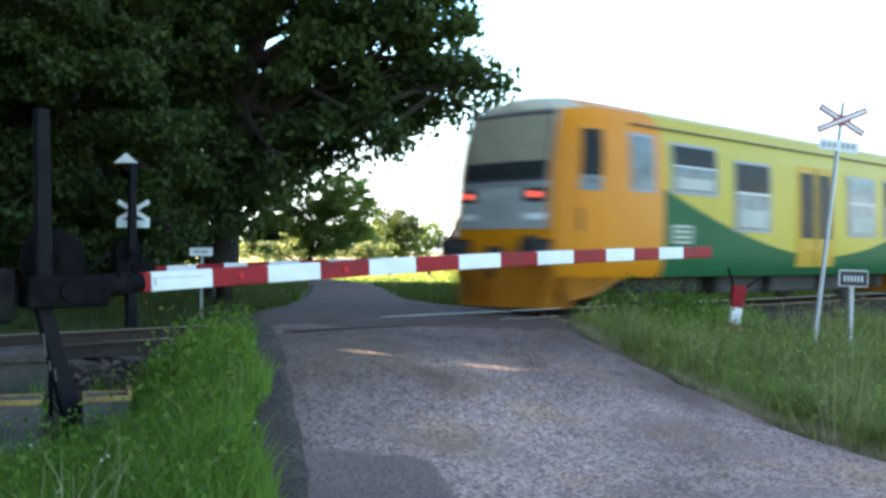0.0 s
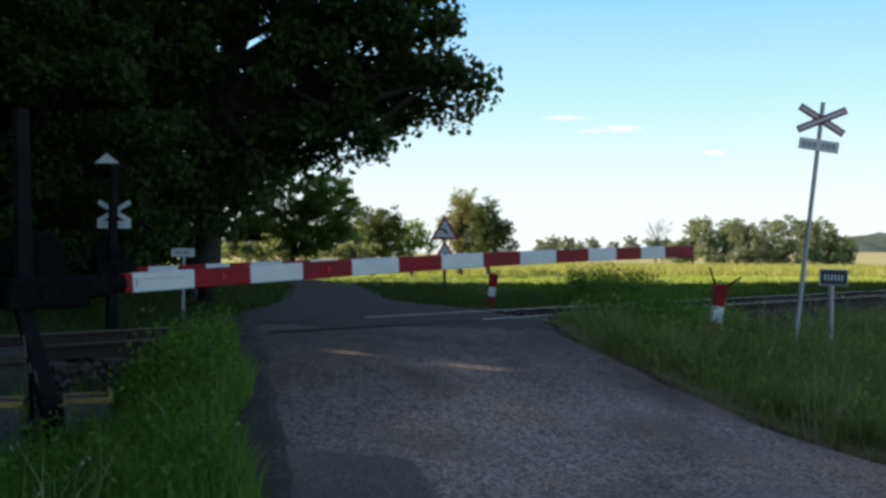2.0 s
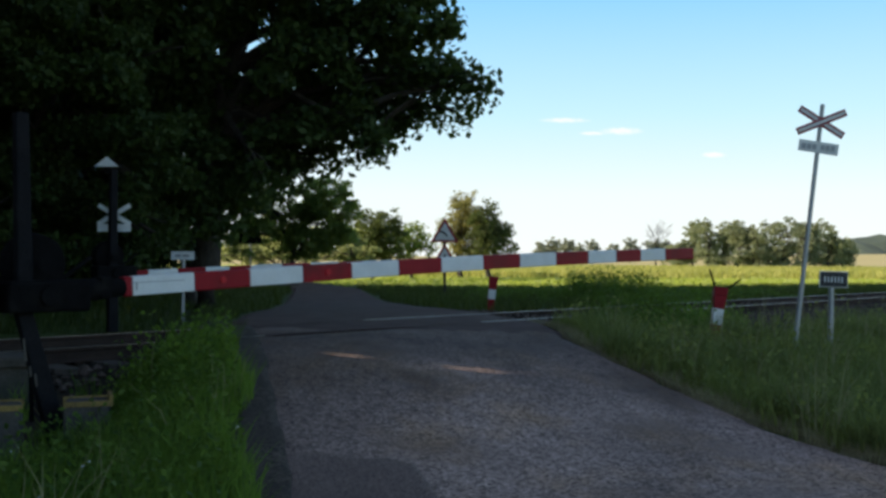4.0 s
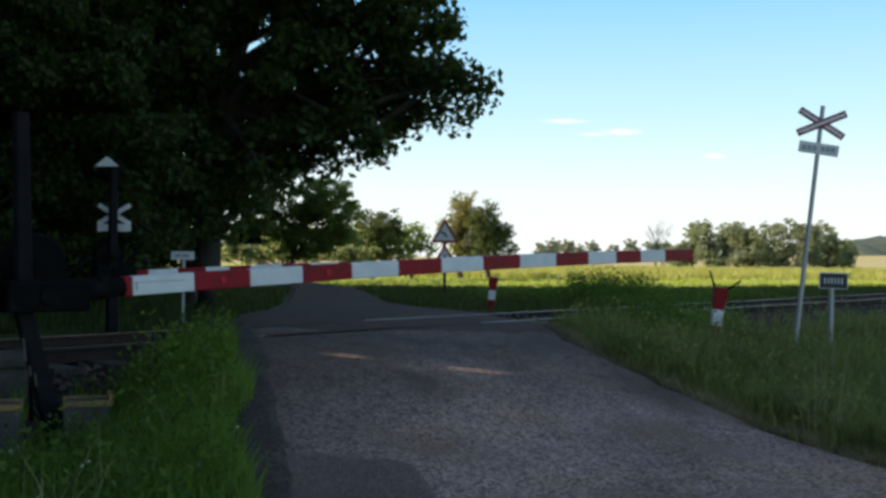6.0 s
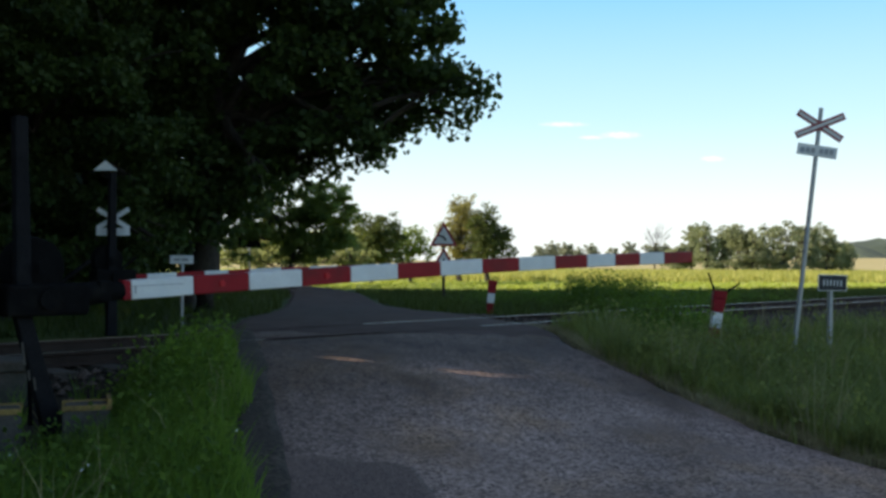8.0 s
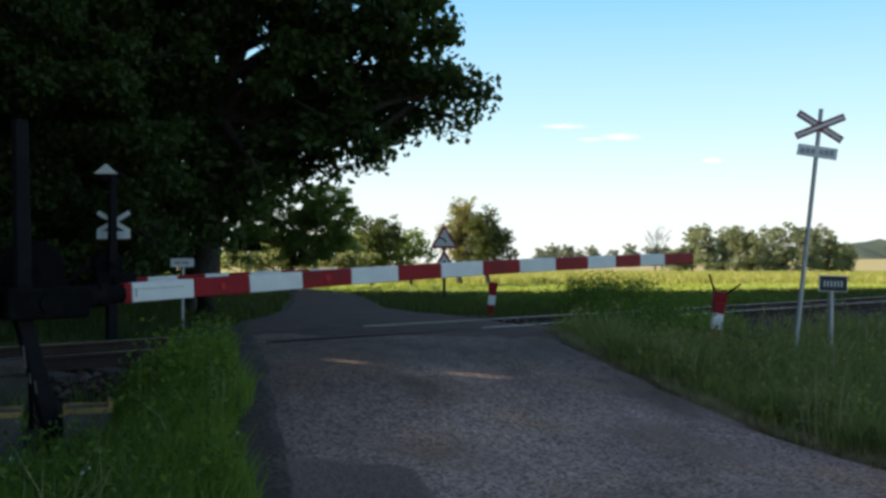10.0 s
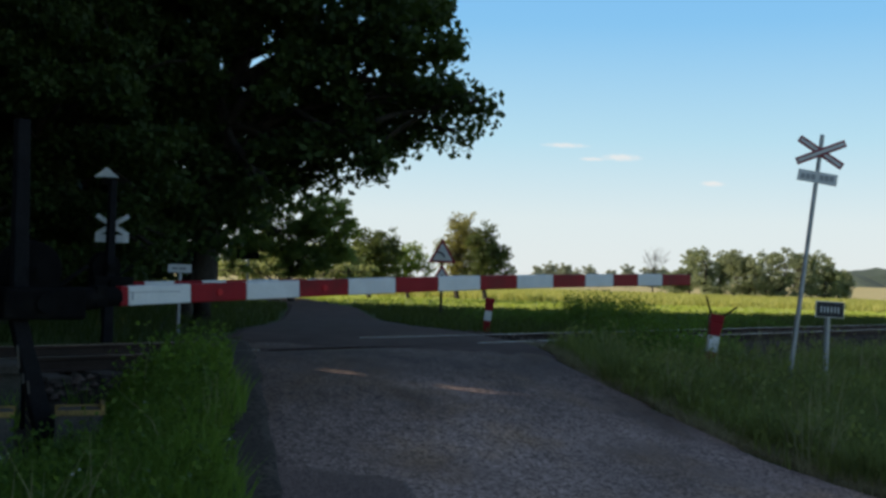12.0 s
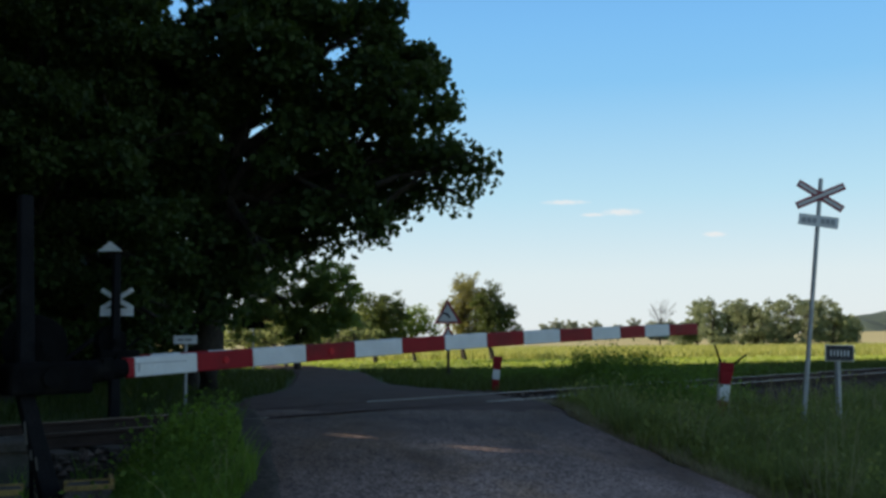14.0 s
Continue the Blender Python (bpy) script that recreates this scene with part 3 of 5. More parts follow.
    for a, b in zip(rows, rows[1:]):
        for i in range(8):
            if len(b) > 1:
                bm.faces.new((a[i + 1], a[i], b[i], b[i + 1]))
            else:
                bm.faces.new((a[i + 1], a[i], b[0]))
    wall = part("end_wall", bm, M_ORANGE, train, "", True)
    wall.data.materials.append(M_ROOF)
    for poly in wall.data.polygons:
        poly.material_index = 1 if poly.center.z > 3.12 else 0

    def front(y0, y1, h0, h1, proud, name, material, parent, label="", n=8):
        bm = bmesh.new()

        def at(y, h, out):
            w = abs(skin(0, min(h, 2.9), -1).y)
            return Vector((rake(0, h) - 0.10 * (1 - min(1, abs(y) / w) ** 2) - out, y, skin(0, h, -1).z))
        grid = [[bm.verts.new(at(y, h, proud)) for y in span(y0, y1, n)] for h in span(h0, h1, n)]
        for a, b in zip(grid, grid[1:]):
            for i in range(n):
                bm.faces.new((a[i], b[i], b[i + 1], a[i + 1]))
        rim = [(y, h0) for y in span(y0, y1, n)] + [(y1, h) for h in span(h0, h1, n)[1:]] + [(y, h1) for y in span(y1, y0, n)[1:]] + [(y0, h) for h in span(h1, h0, n)[1:-1]]
        o, q = [bm.verts.new(at(y, h, proud)) for y, h in rim], [bm.verts.new(at(y, h, -0.03)) for y, h in rim]
        for i in range(len(rim)):
            j = (i + 1) % len(rim)
            bm.faces.new((o[i], o[j], q[j], q[i]))
        return part(name, bm, material, parent, label)
    mask = front(-0.95, 0.95, 1.38, 3.42, 0.012, "front_panel", M_FACE, train, "grey front panel round the windscreen")
    front(-0.92, 0.92, 2.12, 3.38, 0.02, "windscreen_seal", M_SEAL, mask)
    front(-0.87, 0.87, 2.45, 3.3, 0.028, "windscreen", M_SCREEN, mask, "large windscreen with a beige blind behind it")
    front(-0.87, 0.87, 2.2, 2.44, 0.028, "dashboard_glass", M_GLASS, mask)
    front(-0.93, 0.93, 2.07, 2.13, 0.03, "trim_strip", M_GALV, mask, "bright metal strip under the windscreen")
    for y in (-0.72, 0.72):
        lamp = front(y - 0.2, y + 0.2, 1.80, 2.02, 0.026, "lamp_housing", M_SEAL, mask)
        front(y - 0.09, y + 0.09, 1.87, 1.96, 0.034, "tail_light", M_TAIL, lamp, "lit red tail light")
        front(y - 0.18, y + 0.18, 1.52, 1.62, 0.026, "headlight", M_WHITE, mask)
    front(-0.1, 0.1, 1.6, 1.78, 0.024, "front_emblem", M_GALV, mask)
    for y0, y1 in ((-0.6, 0.0), (0.1, 0.7)):
        part("wiper", tubed((-0.13, (y0 + y1) / 2, 2.2), (-0.05, y1, 2.8), 0.012, 0.008, 6), M_SEAL, train)
    # buffers, coupling and snow plough
    for y in (-0.875, 0.875):
        bm = tubed((0.05, y, 1.06), (-0.34, y, 1.06), 0.11, 0.09)
        tube(bm, (-0.34, y, 1.06), (-0.40, y, 1.06), 0.22, 0.21, 20)
        part("buffer", bm, M_UNDER, train, "round black buffer")
    bm = boxed(-0.3, 0.1, -0.09, 0.09, 0.92, 1.1, 0.03)
    tube(bm, (-0.3, 0, 1.0), (-0.28, 0, 0.6), 0.03, 0.03, 8)
    part("coupling", bm, M_UNDER, train)
    part("buffer_beam", boxed(-0.06, 0.1, -1.02, 1.02, 0.86, 1.22, 0.02), M_UNDER, train)
    bm = bmesh.new()
    top = [bm.verts.new((x, y, 0.88)) for x, y in ((0.5, -1.2), (0.0, -1.08), (-0.16, 0), (0.0, 1.08), (0.5, 1.2))]
    bot = [bm.verts.new((x, y, 0.14)) for x, y in ((0.45, -1.05), (-0.08, -0.85), (-0.24, 0), (-0.08, 0.85), (0.45, 1.05))]
    for i in range(4):
        bm.faces.new((top[i + 1], top[i], bot[i], bot[i + 1]))
    bmesh.ops.solidify(bm, geom=bm.faces[:], thickness=0.03)
    part("snow_plough", bm, M_PLOUGH, train, "orange ploughshare under the front")
    for side in (-1, 1):
        bm = bmesh.new()
        f = [bm.verts.new(c) for c in ((0.2, side * 1.1, 0.24), (0.75, side * 1.25, 0.34), (1.5, side * 1.4, 0.66), (0.1, side * 1.2, 0.66))]
        bm.faces.new(f)
        bmesh.ops.solidify(bm, geom=bm.faces[:], thickness=0.03)
        part("skirt", bm, M_PLOUGH, train)
    # underframe, tanks and wheels
    part("underframe", boxed(0.3, CAR - 0.1, -1.2, 1.2, 0.6, 0.9, 0.03), M_UNDER, train)
    for x0, x1 in ((4.6, 6.2), (6.6, 8.6), (8.9, 9.8)):
        for side in (-1, 1):
            part("equipment_box", boxed(x0, x1, side * 0.85 - 0.35, side * 0.85 + 0.35, 0.28, 0.68, 0.04), M_UNDER, train)
    for x in (2.9, 11.0):
        for side in (-1, 1):
            bm = boxed(x - 1.25, x + 1.25, side * 1.02 - 0.08, side * 1.02 + 0.08, 0.34, 0.6, 0.04)
            for dx in (-0.75, 0.75):
                tube(bm, (x + dx, side * 1.08, 0.3), (x + dx, side * 1.08, 0.66), 0.11, 0.11, 12)
            part("bogie_frame", bm, M_UNDER, train, "dusty dark bogie frame")
        for y in (-0.75, 0.75):
            bm = tubed((x, y - 0.065, 0.42), (x, y + 0.065, 0.42), 0.42, 0.42, 28)
            tube(bm, (x, y - 0.15, 0.42), (x, y + 0.15, 0.42), 0.1, 0.1, 12)
            part("wheel", bm, M_UNDER, train)
            part("axle_box", boxed(x - 0.5, x + 0.5, y * 1.33 - 0.09, y * 1.33 + 0.09, 0.42, 0.66, 0.03), M_UNDER, train)
    part("far_end_wall", boxed(CAR - 0.05, CAR, -1.45, 1.45, 0.7, 3.2, 0.02), M_YELLOW, train)
    part("floor_pan", boxed(0.1, CAR - 0.1, -1.3, 1.3, 0.9, 0.95), M_UNDER, train)
    return train


train = make_train()
front_car = copy_thing(train, Matrix.Identity(4))
tagged(front_car, "orange, yellow and green diesel railcar running ahead of its twin")

# ---- barriers ----
M_SIGNRED = mat("dark_red_sign_edge", (0.26, 0.02, 0.03), (0.36, 0.035, 0.045), 0.5, scale=8, fine=60, bump=0.03)
M_SIGNGREY = mat("grey_sign_back", (0.30, 0.30, 0.31), (0.4, 0.4, 0.41), 0.5, metal=0.3, scale=8, fine=60, bump=0.03)
M_INK = mat("black_lettering", (0.015, 0.015, 0.018), (0.03, 0.03, 0.035), 0.5, scale=8, fine=60, bump=0)
M_REFLECT = mat("red_reflector", (0.5, 0.004, 0.008), (0.6, 0.008, 0.012), 0.6, scale=20, fine=90, bump=0.1)


def stripes(root, edges, heights, thick, name="boom", first=0):
    """Striped wooden boom along local x: painted pieces between the given edges, rising from one height to the other."""
    x0, x1 = edges[0], edges[-1]
    slope = (heights[1] - heights[0]) / (x1 - x0)
    bm = bmesh.new()
    tube(bm, (0.1, 0.055, heights[0] - 0.05), (x0 + 0.01, 0.055, heights[0]), 0.12, 0.075, 16)
    box(bm, x0 - 0.22, x0 - 0.12, -0.03, 0.14, heights[0] - 0.09, heights[0] + 0.085, 0.012)
    boom = part(name, bm, M_BLACK, root, "long boom painted in red and white bands")
    for i, (a, b) in enumerate(zip(edges, edges[1:])):
        mid = (a + b) / 2
        u = (mid - x0) / (x1 - x0)
        m = Matrix.Translation((mid, 0, heights[0] + slope * (mid - x0) + 0.035 * math.sin(math.pi * u))) @ Matrix.Rotation(-math.atan(slope + 0.035 * math.pi / (x1 - x0) * math.cos(math.pi * u)), 4, "Y")
        t = thick * (1.0 - 0.06 * u) / 2
        part("band", box(bmesh.new(), -(b - a) / 2, (b - a) / 2, 0.0, 0.11, -t, t, 0.012, m), M_WHITE if (i + first) % 2 == 0 else M_RED, boom)
    return boom


def barrier_stand(m, label, z_pivot, lean, height=2.72):
    """Old crank-driven barrier: leaning iron post, drum, crank arm and counterweight."""
    root = thing("barrier", m, label, "barrier", "level crossing barriers")
    bm = bmesh.new()
    box(bm, -0.062, 0.062, -0.05, 0.05, 0, height, 0.012)
    bmesh.ops.bisect_plane(bm, geom=bm.verts[:] + bm.edges[:] + bm.faces[:], plane_co=(0, 0, 1.15), plane_no=(0, 0, 1))
    for v in bm.verts:
        low = max(0.0, 1 - v.co.z / 1.15)
        v.co.x = v.co.x * (1.0 + 0.35 * low - 0.12 * max(0.0, v.co.z - 1.15)) - lean * low + lean * 0.1 * max(0.0, v.co.z - 1.15) + lean * 0.55 * (1 - 0.5 * low)
    post = part("post", bm, M_POST, root, "dark weathered iron post")
    if lean:
        for dx, z0, z1 in ((-0.045, 0.80, 0.98), (0.015, 0.60, 0.70), (-0.02, 0.68, 0.76)):
            part("paint_fleck", box(bmesh.new(), -0.008, 0.008, -0.004, 0.004, z0, z1, 0.0, Matrix.Translation((dx, -0.056, 0)) @ Matrix.Rotation(-0.12, 4, "Y")), M_CONCRETE, post, "pale streak of old paint")
    c = 0.0
    part("drum", tubed((c, 0.22, z_pivot + 0.25), (c, 0.08, z_pivot + 0.25), 0.25, 0.23, 28), M_BLACK, root, "round black winding drum")
    part("drum_hub", tubed((c, -0.12, z_pivot + 0.25), (c, -0.05, z_pivot + 0.25), 0.07, 0.05, 16), M_BLACK, root)
    bm = boxed(c - 0.3, c + 0.35, -0.14, 0.14, z_pivot - 0.13, z_pivot + 0.12, 0.03)
    tube(bm, (c, -0.2, z_pivot), (c, 0.2, z_pivot), 0.08, 0.08)
    part("pivot_housing", bm, M_BLACK, root)
    if height > 2.6:
        bm = boxed(c - 0.85, c - 0.35, -0.05, 0.05, z_pivot - 0.06, z_pivot + 0.05, 0.015)
        part("tail_beam", bm, M_BLACK, root)
        part("counterweight", boxed(c - 0.85, c - 0.4, -0.13, 0.13, z_pivot - 0.24, z_pivot + 0.18, 0.04), M_BLACK, root, "cast iron counterweight")
    bm = bmesh.new()
    tube(bm, (c + 0.1, 0.1, z_pivot + 0.05), (c + 0.45, 0.1, z_pivot + 0.3), 0.02, 0.02, 8)
    tube(bm, (c - 0.05, 0.12, z_pivot), (c - 0.02, 0.12, 0.3), 0.018, 0.018, 8)
    part("pull_rod", bm, M_BLACK, root)
    return root


def ground_at(x, y):
    return float(ground_z(x, y))


BOOM_YAW = radians(43.7)
near_m = Matrix.Translation((-3.15, 8.2, -0.02)) @ Matrix.Rotation(BOOM_YAW, 4, "Z")
near_stand = barrier_stand(near_m, "lowered red and white barrier boom on a dark iron post", 1.30, -0.25)
NEAR_BANDS = (0.70, 0.772, 1.358, 1.93, 2.522, 3.115, 3.735, 4.345, 4.99, 5.6, 6.244, 6.86, 7.43, 7.96, 8.516, 9.2)
near_boom = stripes(near_stand, NEAR_BANDS, (1.356, 1.684), 0.165, first=1)
for i in (2, 4):
    along = (NEAR_BANDS[i] + NEAR_BANDS[i + 1]) / 2
    z = 1.356 + 0.328 * (along - 0.7) / 8.5 + 0.035 * math.sin(math.pi * (along - 0.7) / 8.5)
    part("reflector", tubed((along, 0.005, z), (along, -0.012, z), 0.035, 0.03, 14), M_REFLECT, near_boom, "small round red reflector")
bm = boxed(0.80, 0.812, -0.005, -0.0005, 1.325, 1.395)
box(bm, 0.812, 1.3, -0.005, -0.0005, 1.389, 1.395, 0.0, Matrix.Translation((0, 0, -0.03)) @ Matrix.Rotation(-0.035, 4, "Y"))
part("end_mark", bm, M_SIGNGREY, near_boom, "thin dark line on the white end")
fx, fy = -5.06, 16.0
far_m = Matrix.Translation((fx, fy, 0.42)) @ Matrix.Rotation(BOOM_YAW, 4, "Z")
far_stand = barrier_stand(far_m, "lowered far barrier boom on a dark iron post", 0.90, 0.0, 2.5)
FAR_BANDS = (0.15, 0.6, 1.12, 1.63, 2.08, 2.5, 3.14, 3.75, 4.38, 4.95, 5.5, 6.05, 6.6, 7.15, 7.7, 8.3)
stripes(far_stand, FAR_BANDS, (0.86, 1.085), 0.14, first=1)


def crossbuck(root, z, arm, tilt, y_front, back=False):
    """Two crossed boards with a red edge and a white middle, and a name board under them."""
    for a in (tilt, 180 - tilt):
        m = Matrix.Translation((0, y_front - (0.012 if a > 90 else 0), z)) @ Matrix.Rotation(radians(a), 4, "Y")
        board = part("cross_board", box(bmesh.new(), -arm / 2, arm / 2, -0.006, 0.006, -(0.036 if back else 0.052), 0.036 if back else 0.052, 0.003, m), M_WHITE if back else M_SIGNRED, root)
        if not back:
            part("cross_face", box(bmesh.new(), -arm / 2 + 0.025, arm / 2 - 0.025, -0.010, -0.0065, -0.019, 0.019, 0.0, m), M_WHITE, board)


def make_crossbuck_pole():
    x, y = 4.9, 14.6
    root = thing("crossing_sign", Matrix.Translation((x, y, ground_at(x, y) - 0.1)) @ Matrix.Rotation(radians(6.4), 4, "Y") @ Matrix.Rotation(radians(-8), 4, "Z"),
                 "white and red crossbuck with name board on leaning grey pole", "crossing sign")
    part("pole", tubed((0, 0, 0), (0, 0, 3.67), 0.034, 0.03, 14), M_GALV, root, "grey galvanised pole")
    crossbuck(root, 3.415, 0.71, 28, -0.045)
    plate = part("name_board", box(bmesh.new(), -0.27, 0.27, -0.05, -0.035, -0.08, 0.08, 0.004, Matrix.Translation((0.0, 0, 3.06)) @ Matrix.Rotation(radians(3), 4, "Y")), M_WHITE, root, "white board with worn lettering")
    for i, (a, b) in enumerate(((-0.23, -0.17), (-0.155, -0.1), (-0.085, -0.03), (0.03, 0.08), (0.095, 0.15), (0.165, 0.22))):
        part("letter_bar", boxed(a, b, -0.056, -0.052, 3.025, 3.095), M_SIGNGREY, plate)
    bm = boxed(-0.05, 0.05, -0.04, 0.04, 3.375, 3.455, 0.005)
    part("clamp", bm, M_GALV, root)
    return root


make_crossbuck_pole()


def make_number_post():
    x, y = 5.68, 15.3
    root = thing("number_post", Matrix.Translation((x, y, ground_at(x, y) - 0.05)) @ Matrix.Rotation(radians(1.5), 4, "Y"), "black number plate with a white edge on a grey post", "sign post")
    h = 1.30 - ground_at(x, y) + 0.05
    part("post", tubed((0, 0, 0), (-0.01, 0, h - 0.1), 0.04, 0.04, 12), M_GALV, root)
    plate = part("plate", boxed(-0.21, 0.21, -0.06, -0.04, h - 0.12, h + 0.12, 0.006), M_WHITE, root, "white-edged black plate")
    face = part("plate_face", boxed(-0.198, 0.198, -0.066, -0.0605, h - 0.108, h + 0.108), M_INK, plate)
    for i in range(6):
        part("digit_bar", boxed(-0.14 + i * 0.05, -0.122 + i * 0.05, -0.072, -0.0665, h - 0.045, h + 0.04), M_WHITE, face)
    return root


make_number_post()


def make_fork(x, y, z, height, tilt, label, prongs=True):
    """Rest for the boom's tip: a painted post with two iron prongs."""
    root = thing("boom_rest", Matrix.Translation((x, y, z)) @ Matrix.Rotation(radians(tilt), 4, "Y"), label, "boom rest", "boom rests")
    h = height
    part("post_foot", boxed(-0.07, 0.07, -0.07, 0.07, -0.1, h * 0.34, 0.01), M_RED, root)
    part("white_band", boxed(-0.073, 0.073, -0.073, 0.073, h * 0.34, h * 0.62, 0.01), M_WHITE, root)
    bm = boxed(-0.075, 0.075, -0.075, 0.075, h * 0.62, h * 0.86, 0.01)
    for v in bm.verts:
        if v.co.z > h * 0.8:
            v.co.x *= 1.3
    box(bm, -0.098, 0.098, -0.075, 0.075, h * 0.86, h, 0.012)
    part("post_head", bm, M_RED, root)
    for s, (dx, dz) in ((-1, (0.12, 0.24)), (1, (0.2, 0.15))) if prongs else ():
        part("prong", tubed((s * 0.08, 0, h - 0.03), (s * (0.08 + dx), 0, h + dz), 0.018, 0.014, 8), M_BLACK, root, "bent iron prong")
    return root


make_fork(4.02, 15.5, ground_at(4.02, 15.5), 0.85, 7.5, "red and white boom rest with two iron prongs")
fx2, fy2 = 0.99, 21.78
make_fork(fx2, fy2, ground_at(fx2, fy2), 0.72, 6.0, "low red and white boom rest beyond the rails", prongs=False)


def make_small_plate():
    x, y = -4.7, 18.9
    root = thing("marker_post", Matrix.Translation((x, y, ground_at(x, y) - 0.05)), "small white plate on a thin white post", "sign post")
    part("post", tubed((0, 0, 0), (0, 0, 1.34), 0.03, 0.03, 10), M_GALV, root)
    plate = part("plate", boxed(-0.21, 0.21, -0.05, -0.035, 1.18, 1.33, 0.004), M_WHITE, root)
    for a, b in ((-0.13, -0.03), (0.0, 0.12)):
        part("letter_bar", boxed(a, b, -0.056, -0.052, 1.235, 1.275), M_SIGNGREY, plate)


make_small_plate()


def make_far_cross():
    """Post beside the far barrier with a crossbuck that faces the other way and a small white cap."""
    x, y = fx - 0.075, fy + 0.25
    root = thing("crossing_sign", Matrix.Translation((x, y, 0.4)), "white crossbuck behind a dark post with a white peaked cap", "crossing sign")
    part("pole", tubed((0, 0, 0), (0, 0, 2.5), 0.04, 0.04, 12), M_BLACK, root)
    part("cap_bracket", boxed(-0.03, 0.03, -0.3, 0.02, 2.44, 2.5), M_BLACK, root)
    crossbuck(root, 1.83, 0.58, 31, 0.05, back=True)
    part("name_board", boxed(-0.26, 0.26, 0.03, 0.045, 1.565, 1.685, 0.004), M_WHITE, root)
    bm = bmesh.new()
    a = [bm.verts.new(c) for c in ((-0.185, -0.36, 2.55), (0.185, -0.36, 2.55), (0.0, -0.36, 2.70), (-0.185, -0.32, 2.55), (0.185, -0.32, 2.55), (0.0, -0.32, 2.70))]
    for f in ((0, 1, 2), (5, 4, 3), (0, 3, 4, 1), (1, 4, 5, 2), (2, 5, 3, 0)):
        bm.faces.new([a[i] for i in f])
    part("cap", bm, M_WHITE, root, "small white peaked cap")


make_far_cross()


def triangle(bm, side, y0, y1, z):
    h = side * 0.866
    pts = ((-side / 2, -h / 3), (side / 2, -h / 3), (0, 2 * h / 3))
    f = [bm.verts.new((a, y0, z + b)) for a, b in pts]
    g = [bm.verts.new((a, y1, z + b)) for a, b in pts]
    bm.faces.new(f)
    bm.faces.new(g[::-1])
    for i in range(3):
        bm.faces.new((f[i], g[i], g[(i + 1) % 3], f[(i + 1) % 3]))
    return bm


def make_warning_sign():
    x, y = 0.06, 34.0
    root = thing("warning_sign", Matrix.Translation((x, y, ground_at(x, y) - 0.1)), "red-edged triangular bend sign above a second triangle", "road sign")
    part("pole", tubed((0, 0.05, 0), (0, 0.05, 2.6), 0.05, 0.05, 12), M_TIE, root, "dark wooden pole")
    for z, name, side in ((2.12, "bend_sign", 0.92), (1.30, "lower_sign", 0.9)):
        edge = part(name, triangle(bmesh.new(), side, -0.02, 0.0, z), M_SIGNRED, root)
        face = part("sign_face", triangle(bmesh.new(), side * 0.7, -0.026, -0.021, z), M_WHITE, edge)
        bm = bmesh.new()
        if name == "bend_sign":
            last = None
            for i in range(7):
                a = radians(10 + i * 14)
                p = (-0.02 - 0.13 + 0.22 * math.cos(a), -0.032, z - 0.12 + 0.2 * math.sin(a))
                if last:
                    tube(bm, last, p, 0.03, 0.03, 6)
                last = p
        else:
            box(bm, -0.03, 0.03, -0.034, -0.028, z - 0.12, z + 0.16)
        part("symbol", bm, M_INK, face)


make_warning_sign()


def make_concrete_foot():
    """Concrete blocks with angle-iron rims on both sides of the barrier's post, and a slab behind."""
    for dx, dy, w, h in ((-0.24, -0.3, 0.34, 0.56), (0.3, 0.1, 0.34, 0.52)):
        x, y = -3.08 + dx, 8.1 + dy
        root = thing("concrete_block", Matrix.Translation((x, y, ground_at(x, y) - 0.1)) @ Matrix.Rotation(0.35, 4, "Z"), "weathered concrete footing block in the grass", "footing", "barrier footings")
        bm = boxed(-w / 2, w / 2, -w / 2, w / 2, 0, h, 0.03)
        for v in bm.verts:
            v.co += Vector((noise.noise(v.co * 9), noise.noise(v.co * 9 + Vector((3, 1, 7))), 0)) * 0.018
            v.co.x *= 1.0 + 0.12 * (1 - v.co.z / h)
        part("block", bm, M_CONCRETE, root)
        s = 1 if dx < 0 else -1
        for a, b, c, d in ((-w / 2 - 0.012, w / 2 + 0.012, -w / 2 - 0.014, -w / 2 + 0.02), (-w / 2 - 0.012, w / 2 + 0.012, w / 2 - 0.02, w / 2 + 0.014)):
            part("iron_rim", boxed(a, b, c, d, h - 0.03, h + 0.012, 0.004), M_RUST, root, "yellowed angle-iron rim")
        edge = -w / 2 - 0.012 if s > 0 else w / 2 - 0.018
        part("iron_rim", boxed(edge, edge + 0.03, -w / 2, w / 2, h - 0.03, h + 0.05, 0.004), M_RUST, root, "yellowed angle-iron rim")
    x, y = -4.1, 9.35
    root = thing("concrete_slab", Matrix.Translation((x, y, ground_at(x, y) - 0.1)) @ Matrix.Rotation(0.5, 4, "Z"), "pale broken concrete slab lying on the bank", "slab")
    bm = boxed(-0.42, 0.42, -0.3, 0.3, 0.3, 0.4, 0.02)
    box(bm, -0.36, 0.36, -0.25, 0.25, 0, 0.31, 0.02)
    for v in bm.verts:
        v.co += Vector((noise.noise(v.co * 5), noise.noise(v.co * 5 + Vector((3, 1, 7))), noise.noise(v.co * 4) * 0.5)) * 0.05
    part("slab", bm, M_CONCRETE, root)


make_concrete_foot()

# ---- trees ----
rng = np.random.default_rng(7)


